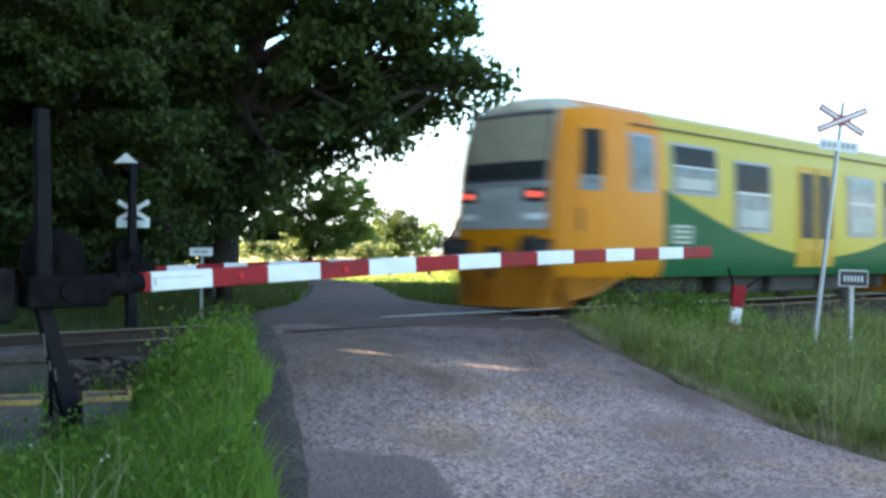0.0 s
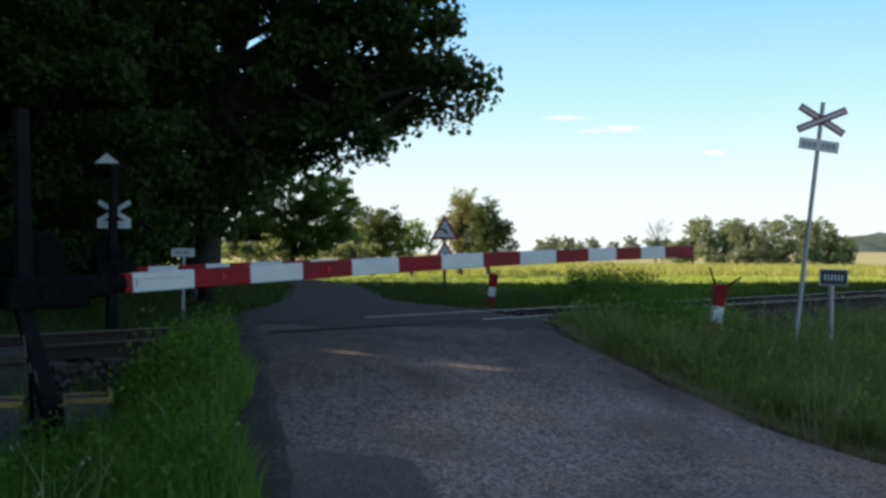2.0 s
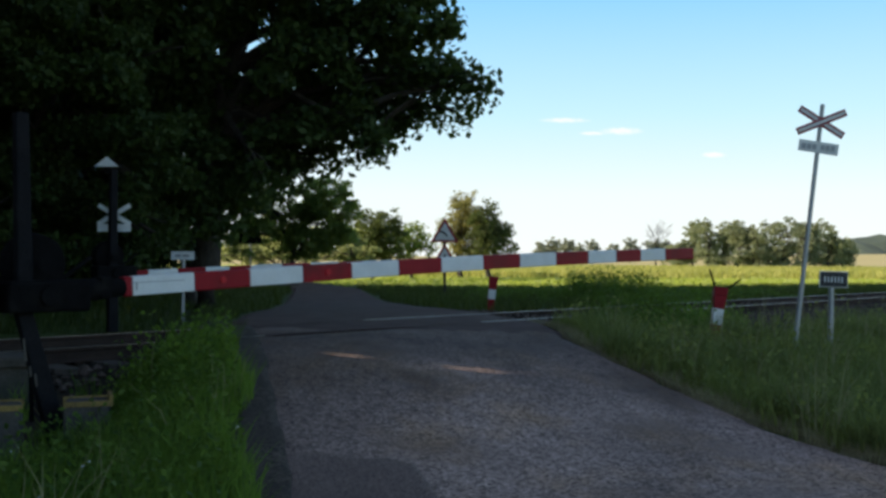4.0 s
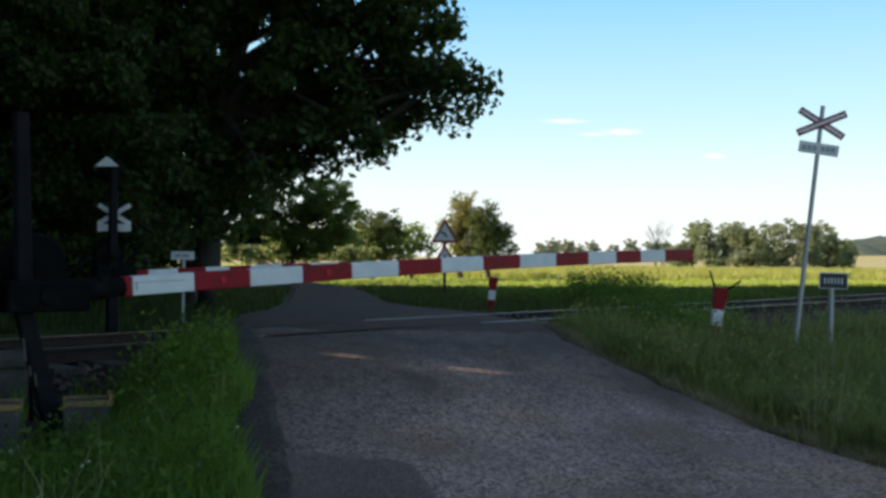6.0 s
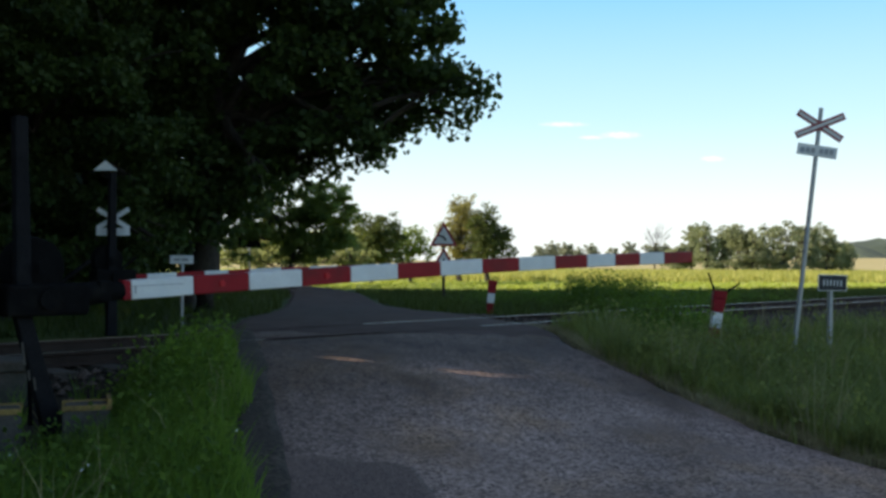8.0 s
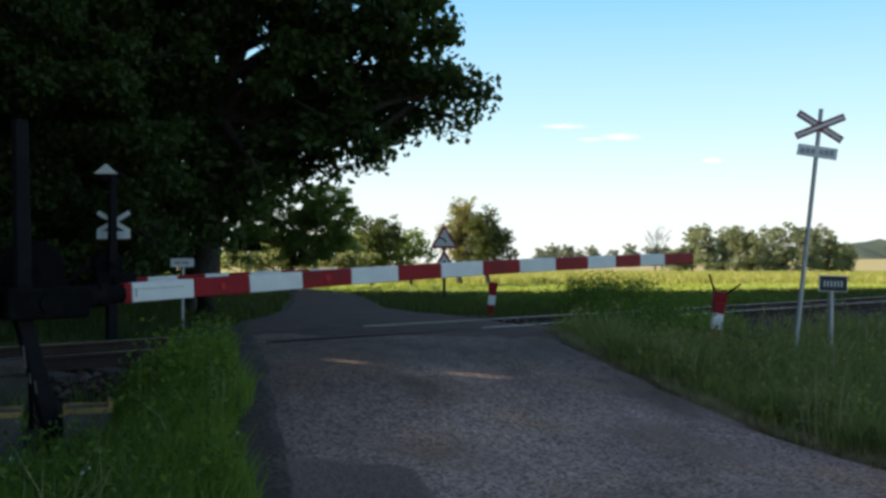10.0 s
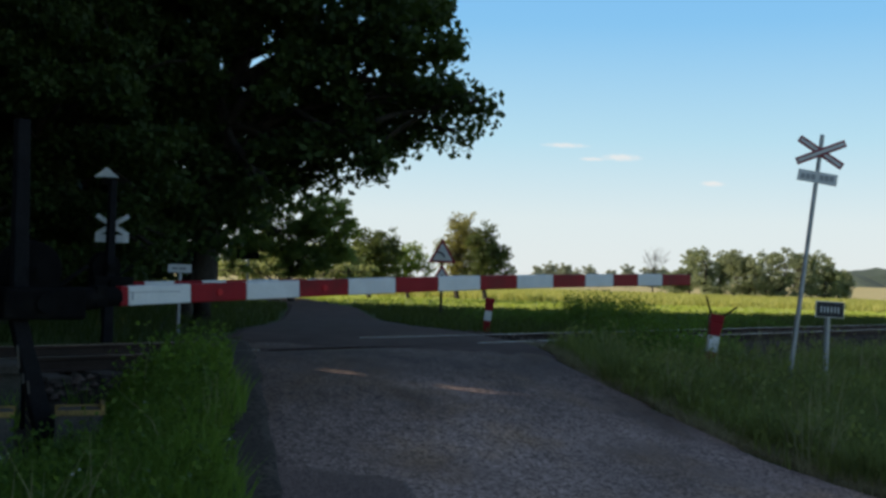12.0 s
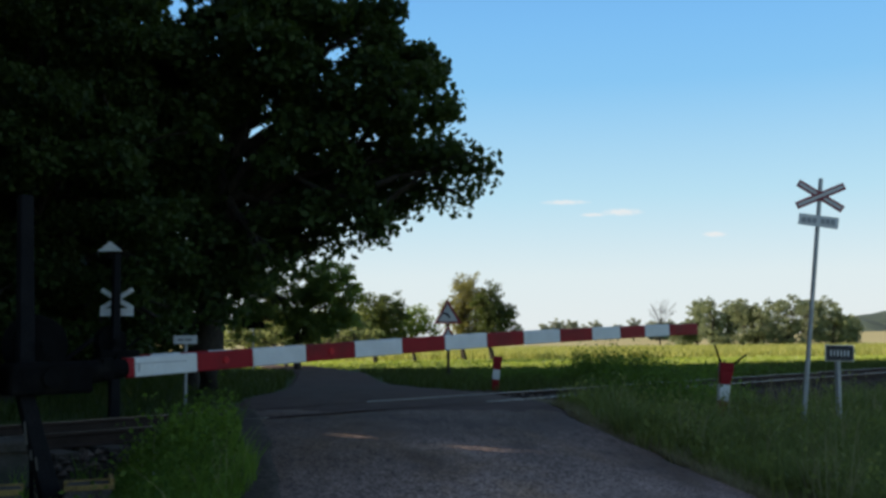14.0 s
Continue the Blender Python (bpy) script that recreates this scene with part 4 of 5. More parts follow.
def leaves_mesh(name, centres, sizes, material, parent=None, flat=0.0, stretch=1.5):
    """Many small bent leaves, one folded rhomb each, at the given places."""
    n = len(centres)
    u = rng.normal(size=(n, 3))
    u /= np.linalg.norm(u, axis=1)[:, None]
    w = rng.normal(size=(n, 3))
    w[:, 2] += flat
    v = np.cross(u, w)
    v /= np.linalg.norm(v, axis=1)[:, None] + 1e-9
    k = np.cross(u, v)
    s = sizes[:, None]
    a, b = centres - u * s * stretch / 2, centres + u * s * stretch / 2
    c, d = centres + v * s * 0.5 + k * s * 0.12, centres - v * s * 0.5 + k * s * 0.12
    verts = np.stack([a, c, b, d], 1).reshape(-1, 3)
    me = bpy.data.meshes.new(name)
    me.vertices.add(4 * n)
    me.vertices.foreach_set("co", verts.ravel())
    me.loops.add(6 * n)
    base = np.arange(n)[:, None] * 4
    me.loops.foreach_set("vertex_index", (base + np.array([0, 1, 2, 0, 2, 3])).ravel())
    me.polygons.add(2 * n)
    me.polygons.foreach_set("loop_start", np.arange(2 * n) * 3)
    me.update()
    me.materials.append(material)
    ob = new(name, me)
    if parent is not None:
        ob.parent = parent
    return ob


def limb(bm, pts, r0, r1, n=8):
    """A bent tapered limb through the given points."""
    last = None
    k = len(pts)
    for i, p in enumerate(pts):
        p = Vector(p)
        way = (Vector(pts[min(i + 1, k - 1)]) - Vector(pts[max(i - 1, 0)])).normalized()
        q = way.to_track_quat("Z", "Y").to_matrix()
        r = r0 + (r1 - r0) * i / (k - 1)
        ring = [bm.verts.new(p + q @ Vector((math.cos(2 * math.pi * j / n) * r, math.sin(2 * math.pi * j / n) * r, 0))) for j in range(n)]
        if last:
            for j in range(n):
                bm.faces.new((last[j], last[(j + 1) % n], ring[(j + 1) % n], ring[j]))
        last = ring
    bm.faces.new(last)


def bent(a, b, sway, n=6):
    a, b = Vector(a), Vector(b)
    out = []
    for i in range(n + 1):
        t = i / n
        p = a.lerp(b, t)
        p += Vector((noise.noise(p * 0.5 + Vector((1.3, 0, 0))), noise.noise(p * 0.5 + Vector((0, 7.1, 0))), 0.5 * noise.noise(p * 0.5 + Vector((0, 0, 3.7))))) * sway * math.sin(math.pi * t)
        p.z += 0.12 * (b - a).length * math.sin(math.pi * t)
        out.append(p)
    return out


SUN_WAY = np.array([math.sin(sa) * math.cos(se), math.cos(sa) * math.cos(se), math.sin(se)])
GAPS = ((-1.1, 11.07, 0.03, 0.08), (-0.95, 11.11, 0.022, 0.08), (0.08, 10.86, 0.022, 0.07), (0.36, 10.93, 0.034, 0.08), (0.62, 11.0, 0.026, 0.06), (1.1, 11.18, 0.022, 0.025), (-0.7, 9.62, 0.014, 0.012))   # plan place, half width along and across the sun


def sun_gaps(p, sz):
    """Leaves to keep: the crowns have a few narrow slits through which the sun reaches the road."""
    keep = np.ones(len(p), bool)
    side = np.cross(SUN_WAY, (0, 0, 1))
    side /= np.linalg.norm(side)
    up = np.cross(side, SUN_WAY)
    for x, y, wide, high in GAPS:
        q = p - np.array([x, y, ground_at(x, y) + 0.02])
        keep &= ((q @ side) / (high + 0.45 * sz)) ** 2 + ((q @ up) / (wide + 0.45 * sz)) ** 2 > 1
    return keep


def make_tree(x, y, clumps, trunk_r, trunk_top, leaf, per_m3, label, mat_leaf, name="tree", ground=None, twig=0.55, fill=1.0, thin=(), more=()):
    """A tapered trunk, limbs towards the clumps of its crown, and leaves gathered in twig-sized tufts inside the clumps.
    clumps: centre and radii in world metres."""
    z0 = ground_at(x, y) if ground is None else ground
    root = thing(name, Matrix.Translation((x, y, z0)), label, "tree")
    o = np.array([x, y, z0])
    bm = bmesh.new()
    top = Vector((trunk_top[0] - x, trunk_top[1] - y, trunk_top[2] - z0))
    limb(bm, bent((0, 0, -0.2), top, 0.5, 8), trunk_r, trunk_r * 0.35, 12)
    for i, (cx, cy, cz, rx, ry, rz) in enumerate(clumps):
        t = 0.35 + 0.6 * ((i * 0.37) % 1)
        a = Vector((0, 0, 0)).lerp(top, t)
        b = Vector((cx - x, cy - y, cz - z0))
        limb(bm, bent(a, b, 0.6), trunk_r * 0.34, 0.035, 7)
        for j in range(3):
            e = b + Vector((rng.uniform(-1, 1) * rx, rng.uniform(-1, 1) * ry, rng.uniform(-0.6, 0.9) * rz)) * 0.75
            limb(bm, bent(a.lerp(b, 0.6), e, 0.4, 4), trunk_r * 0.12, 0.015, 5)
    part("trunk", bm, M_BARK, root, "dark rough trunk and limbs", True)
    pts, sz = [], []
    for cx, cy, cz, rx, ry, rz in list(clumps) + list(more):
        vol = 4.19 * rx * ry * rz
        tufts = max(6, int(vol / (twig ** 3) * 0.28 * fill))
        q = rng.normal(size=(tufts, 3))
        q /= np.linalg.norm(q, axis=1)[:, None]
        q *= (rng.uniform(0.1, 1.0, tufts) ** 0.45 * np.clip(rng.normal(1.0, 0.17, tufts), 0.6, 1.25))[:, None]
        q = q * np.array([rx, ry, rz]) + np.array([cx, cy, cz])
        k = max(4, int(per_m3 * vol / tufts))
        pp = np.repeat(q, k, 0) + np.clip(rng.normal(size=(tufts * k, 3)), -1.8, 1.8) * np.array([twig * 0.40, twig * 0.40, twig * 0.25])
        pts.append(pp)
        sz.append(rng.uniform(0.65, 1.25, len(pp)) * leaf)
    pts, sz = np.concatenate(pts), np.concatenate(sz)
    keep = sun_gaps(pts, sz)
    dice = np.random.default_rng(3).uniform(size=len(pts))
    for cx, cz, r in thin:                          # sparse places where the sky shows between twigs
        q = ((pts[:, 0] - cx) / r) ** 2 + ((pts[:, 2] - cz) / r) ** 2
        keep &= (q > 1) | (dice > 0.93 - 0.45 * q)
    crown = leaves_mesh("crown", pts[keep] - o, sz[keep], mat_leaf, root, flat=0.8)
    crown["kind"] = "stuff"
    return root


def crown_clumps(y, spots, depth=1.0):
    """Crown clumps given as (x, z, radius) at about one distance."""
    out = []
    for i, (x, z, r) in enumerate(spots):
        out.append((x, y + ((i * 0.618) % 1 - 0.5) * 2 * depth, z, r, r * 0.95, r * 0.85))
    return out


def spots_at(y, rows):
    """Crown clumps of a tree at distance y, from bearings given on a scale of 1847 to the radius."""
    k = y / 1847.0
    return [((a - 784) * k, 1.6 + (450 - b) * k, r * k) for a, b, r in rows]


BIG = spots_at(22, [(838, 155, 32), (800, 185, 34), (775, 150, 50), (735, 95, 58), (760, 40, 42), (700, 40, 85), (725, -35, 70), (640, -90, 75), (590, -110, 95), (700, 200, 50), (640, 235, 52),
                    (590, 165, 80), (545, 55, 92), (480, -70, 130)])
BIG += spots_at(22, [(565, 265, 45), (500, 235, 70), (430, 170, 85), (425, 285, 55), (330, 30, 130),
                    (310, 190, 115), (350, 330, 75), (520, -220, 110), (400, -230, 140), (380, 395, 45), (660, 130, 60), (645, 65, 52), (520, 130, 80), (615, 10, 55), (700, 140, 45), (540, 190, 60), (470, 290, 40), (765, -5, 36), (440, 325, 38), (405, 360, 38), (480, 312, 34), (520, 298, 28), (360, 275, 45), (300, 330, 45), (390, 330, 35)])
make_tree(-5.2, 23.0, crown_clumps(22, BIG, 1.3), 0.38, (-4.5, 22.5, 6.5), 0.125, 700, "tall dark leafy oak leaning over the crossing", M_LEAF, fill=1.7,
          thin=spots_at(22, [(448, 84, 46), (484, 58, 32), (420, 104, 22), (335, 88, 18), (702, 60, 15), (735, 92, 12), (640, 62, 16), (560, 90, 14)]),
          more=crown_clumps(22, spots_at(22, [(790, 165, 30), (822, 158, 27), (845, 168, 16), (740, 178, 32), (690, 168, 32), (640, 188, 34), (700, 222, 24), (600, 228, 32), (560, 252, 30), (762, 70, 24), (755, 215, 20)]), 0.9))
LEFT = spots_at(19.5, [(110, 110, 140), (30, 260, 120), (215, 215, 100), (110, 350, 90), (255, 70, 115), (0, 0, 150), (170, -80, 150), (265, 330, 70),
                       (-120, 120, 170), (-100, 330, 120), (300, 250, 70), (40, -180, 170), (180, 420, 60), (60, 440, 70), (280, 420, 50), (-60, 430, 90)])
# Canopy overhead, out of view, added to darken the verge and road.
OVER = [(-2.8, 7.2, 9.6, 1.8, 1.8, 1.1), (-3.6, 4.2, 9.3, 1.8, 1.8, 1.2), (-6.0, 5.6, 9.0, 2.0, 2.0, 1.3), (-6.5, 15.5, 9.6, 2.0, 1.9, 1.3), (-5.2, 12.6, 9.4, 1.9, 1.9, 1.2), (-7.8, 12.4, 9.0, 2.0, 2.0, 1.3), (-4.6, 9.6, 9.0, 1.8, 1.8, 1.2), (-7.0, 9.2, 8.6, 1.9, 1.9, 1.2)]
make_tree(-10.2, 7.6, OVER, 0.28, (-8.2, 8.0, 7.6), 0.16, 330, "unseen tree added overhead to shade the verge", M_LEAF)
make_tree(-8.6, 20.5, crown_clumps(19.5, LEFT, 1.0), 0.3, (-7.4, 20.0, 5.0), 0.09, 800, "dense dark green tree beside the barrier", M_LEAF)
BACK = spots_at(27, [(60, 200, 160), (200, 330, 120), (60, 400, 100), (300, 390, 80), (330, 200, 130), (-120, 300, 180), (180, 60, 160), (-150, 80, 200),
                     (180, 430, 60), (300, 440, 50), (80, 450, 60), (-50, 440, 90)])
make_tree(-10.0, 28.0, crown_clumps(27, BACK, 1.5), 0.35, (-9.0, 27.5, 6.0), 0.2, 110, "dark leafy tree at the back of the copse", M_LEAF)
# Copse along the line, mostly unseen: trees placed to block the low sun.
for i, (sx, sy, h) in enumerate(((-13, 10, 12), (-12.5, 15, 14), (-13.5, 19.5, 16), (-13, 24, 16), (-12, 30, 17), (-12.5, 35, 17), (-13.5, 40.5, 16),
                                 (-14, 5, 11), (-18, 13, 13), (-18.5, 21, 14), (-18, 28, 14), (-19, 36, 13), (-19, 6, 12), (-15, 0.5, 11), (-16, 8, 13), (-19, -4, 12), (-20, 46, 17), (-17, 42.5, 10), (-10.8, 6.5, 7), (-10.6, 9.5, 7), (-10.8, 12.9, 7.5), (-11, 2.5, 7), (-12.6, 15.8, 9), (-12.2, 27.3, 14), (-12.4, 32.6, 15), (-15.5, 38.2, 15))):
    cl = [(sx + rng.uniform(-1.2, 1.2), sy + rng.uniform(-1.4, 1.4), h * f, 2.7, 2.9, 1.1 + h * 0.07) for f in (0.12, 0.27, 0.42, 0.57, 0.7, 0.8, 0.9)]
    make_tree(sx, sy, cl, 0.3, (sx, sy, h * 0.75), 0.34, 34, "large leafy copse tree added mainly to block the sun", M_LEAF, twig=0.9)
MID = spots_at(45, [(455, 345, 36), (485, 330, 28), (460, 375, 42), (500, 400, 45), (540, 355, 48), (580, 345, 42), (600, 385, 38), (440, 420, 38), (520, 430, 38), (570, 425, 38), (420, 395, 25),
                    (590, 328, 26), (612, 352, 26), (575, 372, 34), (605, 415, 30), (560, 395, 34)])
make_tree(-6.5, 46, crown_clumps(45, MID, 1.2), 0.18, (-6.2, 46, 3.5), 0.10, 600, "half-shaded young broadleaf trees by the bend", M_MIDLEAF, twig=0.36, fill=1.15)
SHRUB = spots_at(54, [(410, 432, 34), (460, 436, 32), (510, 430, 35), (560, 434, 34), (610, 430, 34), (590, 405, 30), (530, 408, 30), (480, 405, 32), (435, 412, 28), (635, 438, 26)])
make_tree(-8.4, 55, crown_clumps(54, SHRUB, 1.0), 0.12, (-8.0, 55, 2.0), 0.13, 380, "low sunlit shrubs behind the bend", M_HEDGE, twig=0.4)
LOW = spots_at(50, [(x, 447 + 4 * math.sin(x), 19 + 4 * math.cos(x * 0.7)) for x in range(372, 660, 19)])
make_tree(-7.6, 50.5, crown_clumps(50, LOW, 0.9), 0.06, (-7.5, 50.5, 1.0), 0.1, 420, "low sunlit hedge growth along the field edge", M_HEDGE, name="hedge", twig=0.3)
BUSH = spots_at(60, [(650, 402, 38), (685, 398, 34), (680, 430, 32), (640, 432, 32), (660, 430, 30), (645, 447, 25), (690, 447, 25)])
make_tree(-4.0, 60, crown_clumps(60, BUSH, 1.0), 0.14, (-3.9, 60, 2.5), 0.11, 420, "round dark bush tree by the field", M_DARKBUSH, twig=0.36, fill=2.2)
BUSH2 = spots_at(62, [(700, 420, 28), (725, 425, 26), (755, 438, 20), (730, 408, 28), (748, 425, 24), (715, 432, 26)])
make_tree(-1.8, 62, crown_clumps(62, BUSH2, 0.8), 0.12, (-1.7, 62, 2.2), 0.11, 230, "loose pale bush by the field", M_MIDLEAF, fill=1.6, twig=0.32)
PALE = spots_at(66, [(815, 372, 28), (812, 348, 16), (835, 345, 13), (822, 408, 34), (800, 395, 28), (835, 385, 28), (830, 360, 20), (805, 432, 24), (845, 425, 26), (805, 446, 20), (835, 446, 20)])
make_tree(1.2, 66, crown_clumps(66, PALE, 0.8), 0.14, (1.2, 66, 3.2), 0.10, 330, "olive half-bare tree at the field's edge", M_OLIVE, fill=2.4, twig=0.34)
DARK = spots_at(65, [(850, 395, 28), (888, 402, 22), (862, 368, 20), (866, 400, 30), (885, 420, 24), (862, 430, 30), (835, 435, 18), (905, 438, 14), (850, 446, 22), (885, 446, 20)])
make_tree(2.9, 65, crown_clumps(65, DARK, 0.8), 0.16, (2.9, 65, 3.4), 0.11, 420, "leafy tree at the field's edge", M_DARKBUSH, twig=0.34, fill=2.4)
HEDGE_TOPS = ((1203, 424), (1228, 388), (1256, 382), (1284, 390), (1310, 384), (1338, 392), (1364, 386), (1390, 376), (1416, 388), (1444, 384), (1468, 396), (1492, 416))
for i, (a, top) in enumerate(HEDGE_TOPS):
    y = 130 + 6 * math.sin(i * 2.4)
    k = y / 1847
    cl = []
    for q in range(12):
        r = rng.uniform(12, 19)
        u = a + rng.uniform(-14, 14)
        v = top + r if q == 0 else (rng.uniform(446, 466) if q < 4 else rng.uniform(top + 16, 450))
        cl.append(((u - 784) * k, y + rng.uniform(-1.5, 1.5), 1.6 + (455 - v) * k, r * k, r * k, r * k * 0.9))
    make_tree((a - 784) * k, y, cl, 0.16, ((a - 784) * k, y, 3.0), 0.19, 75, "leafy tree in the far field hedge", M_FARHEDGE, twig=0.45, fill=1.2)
for i, (a, b, r) in enumerate(((955, 434, 9), (980, 430, 12), (1003, 430, 12), (1022, 434, 8), (1050, 431, 11), (1092, 434, 9), (1110, 430, 11), (1150, 432, 12), (1180, 434, 14))):
    k = 420 / 1847
    x, y = (a - 784) * k, 420 + 9 * math.sin(i * 1.7)
    z = 1.6 + (452 - b) * k
    rr = r * k
    cl = [(x, y, z, rr * 1.2, rr, rr), (x + rr * 0.6, y, z - rr * 0.7, rr, rr, rr * 0.7), (x - rr * 0.7, y, z - rr * 1.1, rr * 1.1, rr, rr * 0.7), (x + rr * 0.2, y, z - rr * 1.5, rr * 1.5, rr, rr * 0.6)]
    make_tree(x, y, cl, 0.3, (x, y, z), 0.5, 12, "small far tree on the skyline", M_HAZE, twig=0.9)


# Extra clumps on their own trunk, added to close gaps in the oak's crown.
GAPFILL = spots_at(24, [(345, 385, 40), (318, 425, 42), (355, 432, 30), (285, 395, 50), (300, 450, 30), (330, 340, 36)])
make_tree(-5.9, 24.6, crown_clumps(24, GAPFILL, 0.8), 0.2, (-5.6, 24.4, 2.6), 0.1, 520, "added leaf clumps closing sky gaps beside the oak trunk", M_LEAF, fill=1.4)


def make_twigs(x, y, z, height, spread, label):
    """Bare branching top of a half-dead tree: thin twigs that fork twice."""
    root = thing("bare_tree", Matrix.Translation((x, y, ground_at(x, y))), label, "tree")
    z0 = ground_at(x, y)
    r = y * 0.00022
    bm = bmesh.new()
    limb(bm, bent((0, 0, -0.1), (0, 0, z - z0), 0.3, 6), r * 4, r * 1.6, 6)
    for i in range(9):
        base = Vector((0, 0, (z - z0) * (0.7 + 0.3 * i / 8)))
        e = Vector((rng.uniform(-1, 1) * spread, rng.uniform(-1, 1) * spread * 0.5, z - z0 + height * rng.uniform(0.4, 1.0)))
        limb(bm, bent(base, e, 0.3, 5), r * 1.3, r * 0.6, 4)
        for j in range(5):
            b0 = base.lerp(e, rng.uniform(0.4, 0.9))
            e2 = b0 + Vector((rng.uniform(-1, 1) * spread * 0.5, rng.uniform(-0.3, 0.3), rng.uniform(0.1, 0.5) * height))
            limb(bm, bent(b0, e2, 0.15, 3), r * 0.7, r * 0.35, 3)
    part("trunk", bm, M_BARK, root, "thin grey leafless branches")


make_twigs((812 - 784) * 66 / 1847, 66.4, 4.3, 1.5, 1.0, "bare twiggy top of the olive tree at the field's edge")
make_twigs((1165 - 784) * 130 / 1847, 131, 3.5, 2.9, 2.0, "thin leafless tree in the field hedge")


def make_hill():
    """Wooded ridge far away."""
    verts, faces = [], []
    n = 160
    for i in range(n + 1):
        x = 330 + 900 * i / n
        for j in range(5):
            y = 950 + 60 * j
            h = [0, 14, 19, 16, 0][j] * smooth((x - 330) / 120) + 3.0 * noise.noise(Vector((x * 0.06, y * 0.05, 1))) + 1.4 * noise.noise(Vector((x * 0.3, y * 0.2, 5)))
            verts.append((x, y, 4.0 + max(0.0, float(h)) + (3 if j else 0)))
    for i in range(n):
        for j in range(4):
            faces.append((i * 5 + j, (i + 1) * 5 + j, (i + 1) * 5 + j + 1, i * 5 + j + 1))
    ob = sheet("wooded_hill", verts, faces, mat("far_forest", (0.028, 0.045, 0.03), (0.06, 0.085, 0.055), 1.0, scale=0.05, fine=0.4, bump=0.5))
    tagged(ob, "dark wooded ridge on the skyline", "backdrop", kind="structure")


make_hill()


# ---- grass ----
def blades(name, xy, height, width, material, label, lift=0.0, lean=0.35):
    """Bent tapering blades of grass standing on the ground."""
    n = len(xy)
    z = ground_z(xy[:, 0], xy[:, 1]) - 0.05 + lift
    a = rng.uniform(0, 2 * np.pi, n)
    b = rng.uniform(0, 2 * np.pi, n)
    h = height * rng.uniform(0.5, 1.25, n)
    w = width * rng.uniform(0.6, 1.3, n)
    s = np.stack([np.cos(a), np.sin(a), np.zeros(n)], 1) * (w / 2)[:, None]
    ln = np.stack([np.cos(b), np.sin(b), np.zeros(n)], 1) * (h * rng.uniform(0.05, lean * 2, n))[:, None]
    base = np.concatenate([xy, z[:, None]], 1)
    up = np.stack([np.zeros(n), np.zeros(n), h], 1)
    mid = base + up * 0.6 + ln * 0.35
    tip = base + up + ln
    verts = np.stack([base - s, base + s, mid + s * 0.75, mid - s * 0.75, tip], 1).reshape(-1, 3)
    me = bpy.data.meshes.new(name)
    me.vertices.add(5 * n)
    me.vertices.foreach_set("co", verts.ravel())
    me.loops.add(7 * n)
    base_i = np.arange(n)[:, None] * 5
    me.loops.foreach_set("vertex_index", (base_i + np.array([0, 1, 2, 3, 3, 2, 4])).ravel())
    me.polygons.add(2 * n)
    starts = np.stack([np.arange(n) * 7, np.arange(n) * 7 + 4], 1).ravel()
    me.polygons.foreach_set("loop_start", starts)
    me.update()
    me.materials.append(material)
    ob = new(name, me)
    return tagged(ob, label, "grass", kind="stuff")


def scatter(n, x0, x1, y0, y1, keep):
    """Random plan places, in loose tufts, where keep(x, y) is true."""
    m = int(n / 7) + 1
    c = np.stack([rng.uniform(x0, x1, m), rng.uniform(y0, y1, m)], 1)
    p = np.repeat(c, 7, 0) + rng.normal(size=(m * 7, 2)) * 0.07
    return p[keep(p[:, 0], p[:, 1])]


def left_verge(x, y):
    xc, hw = road_at(y)
    bare = (x < -2.9) & (off_track(x, y) < 3.4) & (np.sin(x * 7.3) * np.sin(y * 6.1) < 0.75)
    return (x < xc - hw - 0.02 + 0.12 * np.sin(y * 2.3)) & (off_track(x, y) > 1.9) & ~bare & ((x + 3.2) ** 2 + (y - 7.6) ** 2 > 0.2)


def right_verge(x, y):
    xc, hw = road_at(y)
    d = off_track(x, y)
    bare = (x > 2.7) & (d < 3.5 + 0.4 * np.sin(x * 1.7) + 0.2 * np.sin(y * 4.1)) & (np.sin(x * 6.7) * np.sin(y * 5.3) < 0.8)
    return (x > xc + hw + 0.05 + 0.15 * np.sin(y * 1.9)) & (d > 1.7) & ~bare


def beyond(x, y):
    xc, hw = road_at(y)
    bare = (x < xc) & (y < 46) & (np.sin(x * 5.1 + y) * np.sin(y * 4.3) < -0.2)
    return (np.abs(x - xc) > hw + 0.1) & (off_track(x, y) < -2.0) & ~bare


blades("grass_verge", scatter(80000, -7, 0, 3.5, 13.5, left_verge), 0.34, 0.013, M_GRASS, "tall green grass on the verge by the barrier")
blades("grass_verge", scatter(70000, 1.2, 13, 5, 24, right_verge), 0.30, 0.016, M_VERGE, "tall green grass on the verge by the crossing sign")
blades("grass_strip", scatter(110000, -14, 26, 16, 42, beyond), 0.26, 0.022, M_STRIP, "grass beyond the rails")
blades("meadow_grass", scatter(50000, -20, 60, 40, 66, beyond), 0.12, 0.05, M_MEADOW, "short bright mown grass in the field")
blades("tall_meadow", scatter(90000, -20, 80, 66, 128, beyond), 0.5, 0.07, M_TALL, "tall yellowish uncut grass in the field")

# ---- road patches, verge weeds, stones ----
def patch(name, y0, y1, e0, e1, lift, label, material, wob=0.12, step=0.12, n=16, ragged=0.0):
    ob = ribbon(name, y0, y1, e0, e1, lift, material, step=step, wob=wob, n=n, ragged=ragged)
    return tagged(ob, label, "road patch", kind="structure")


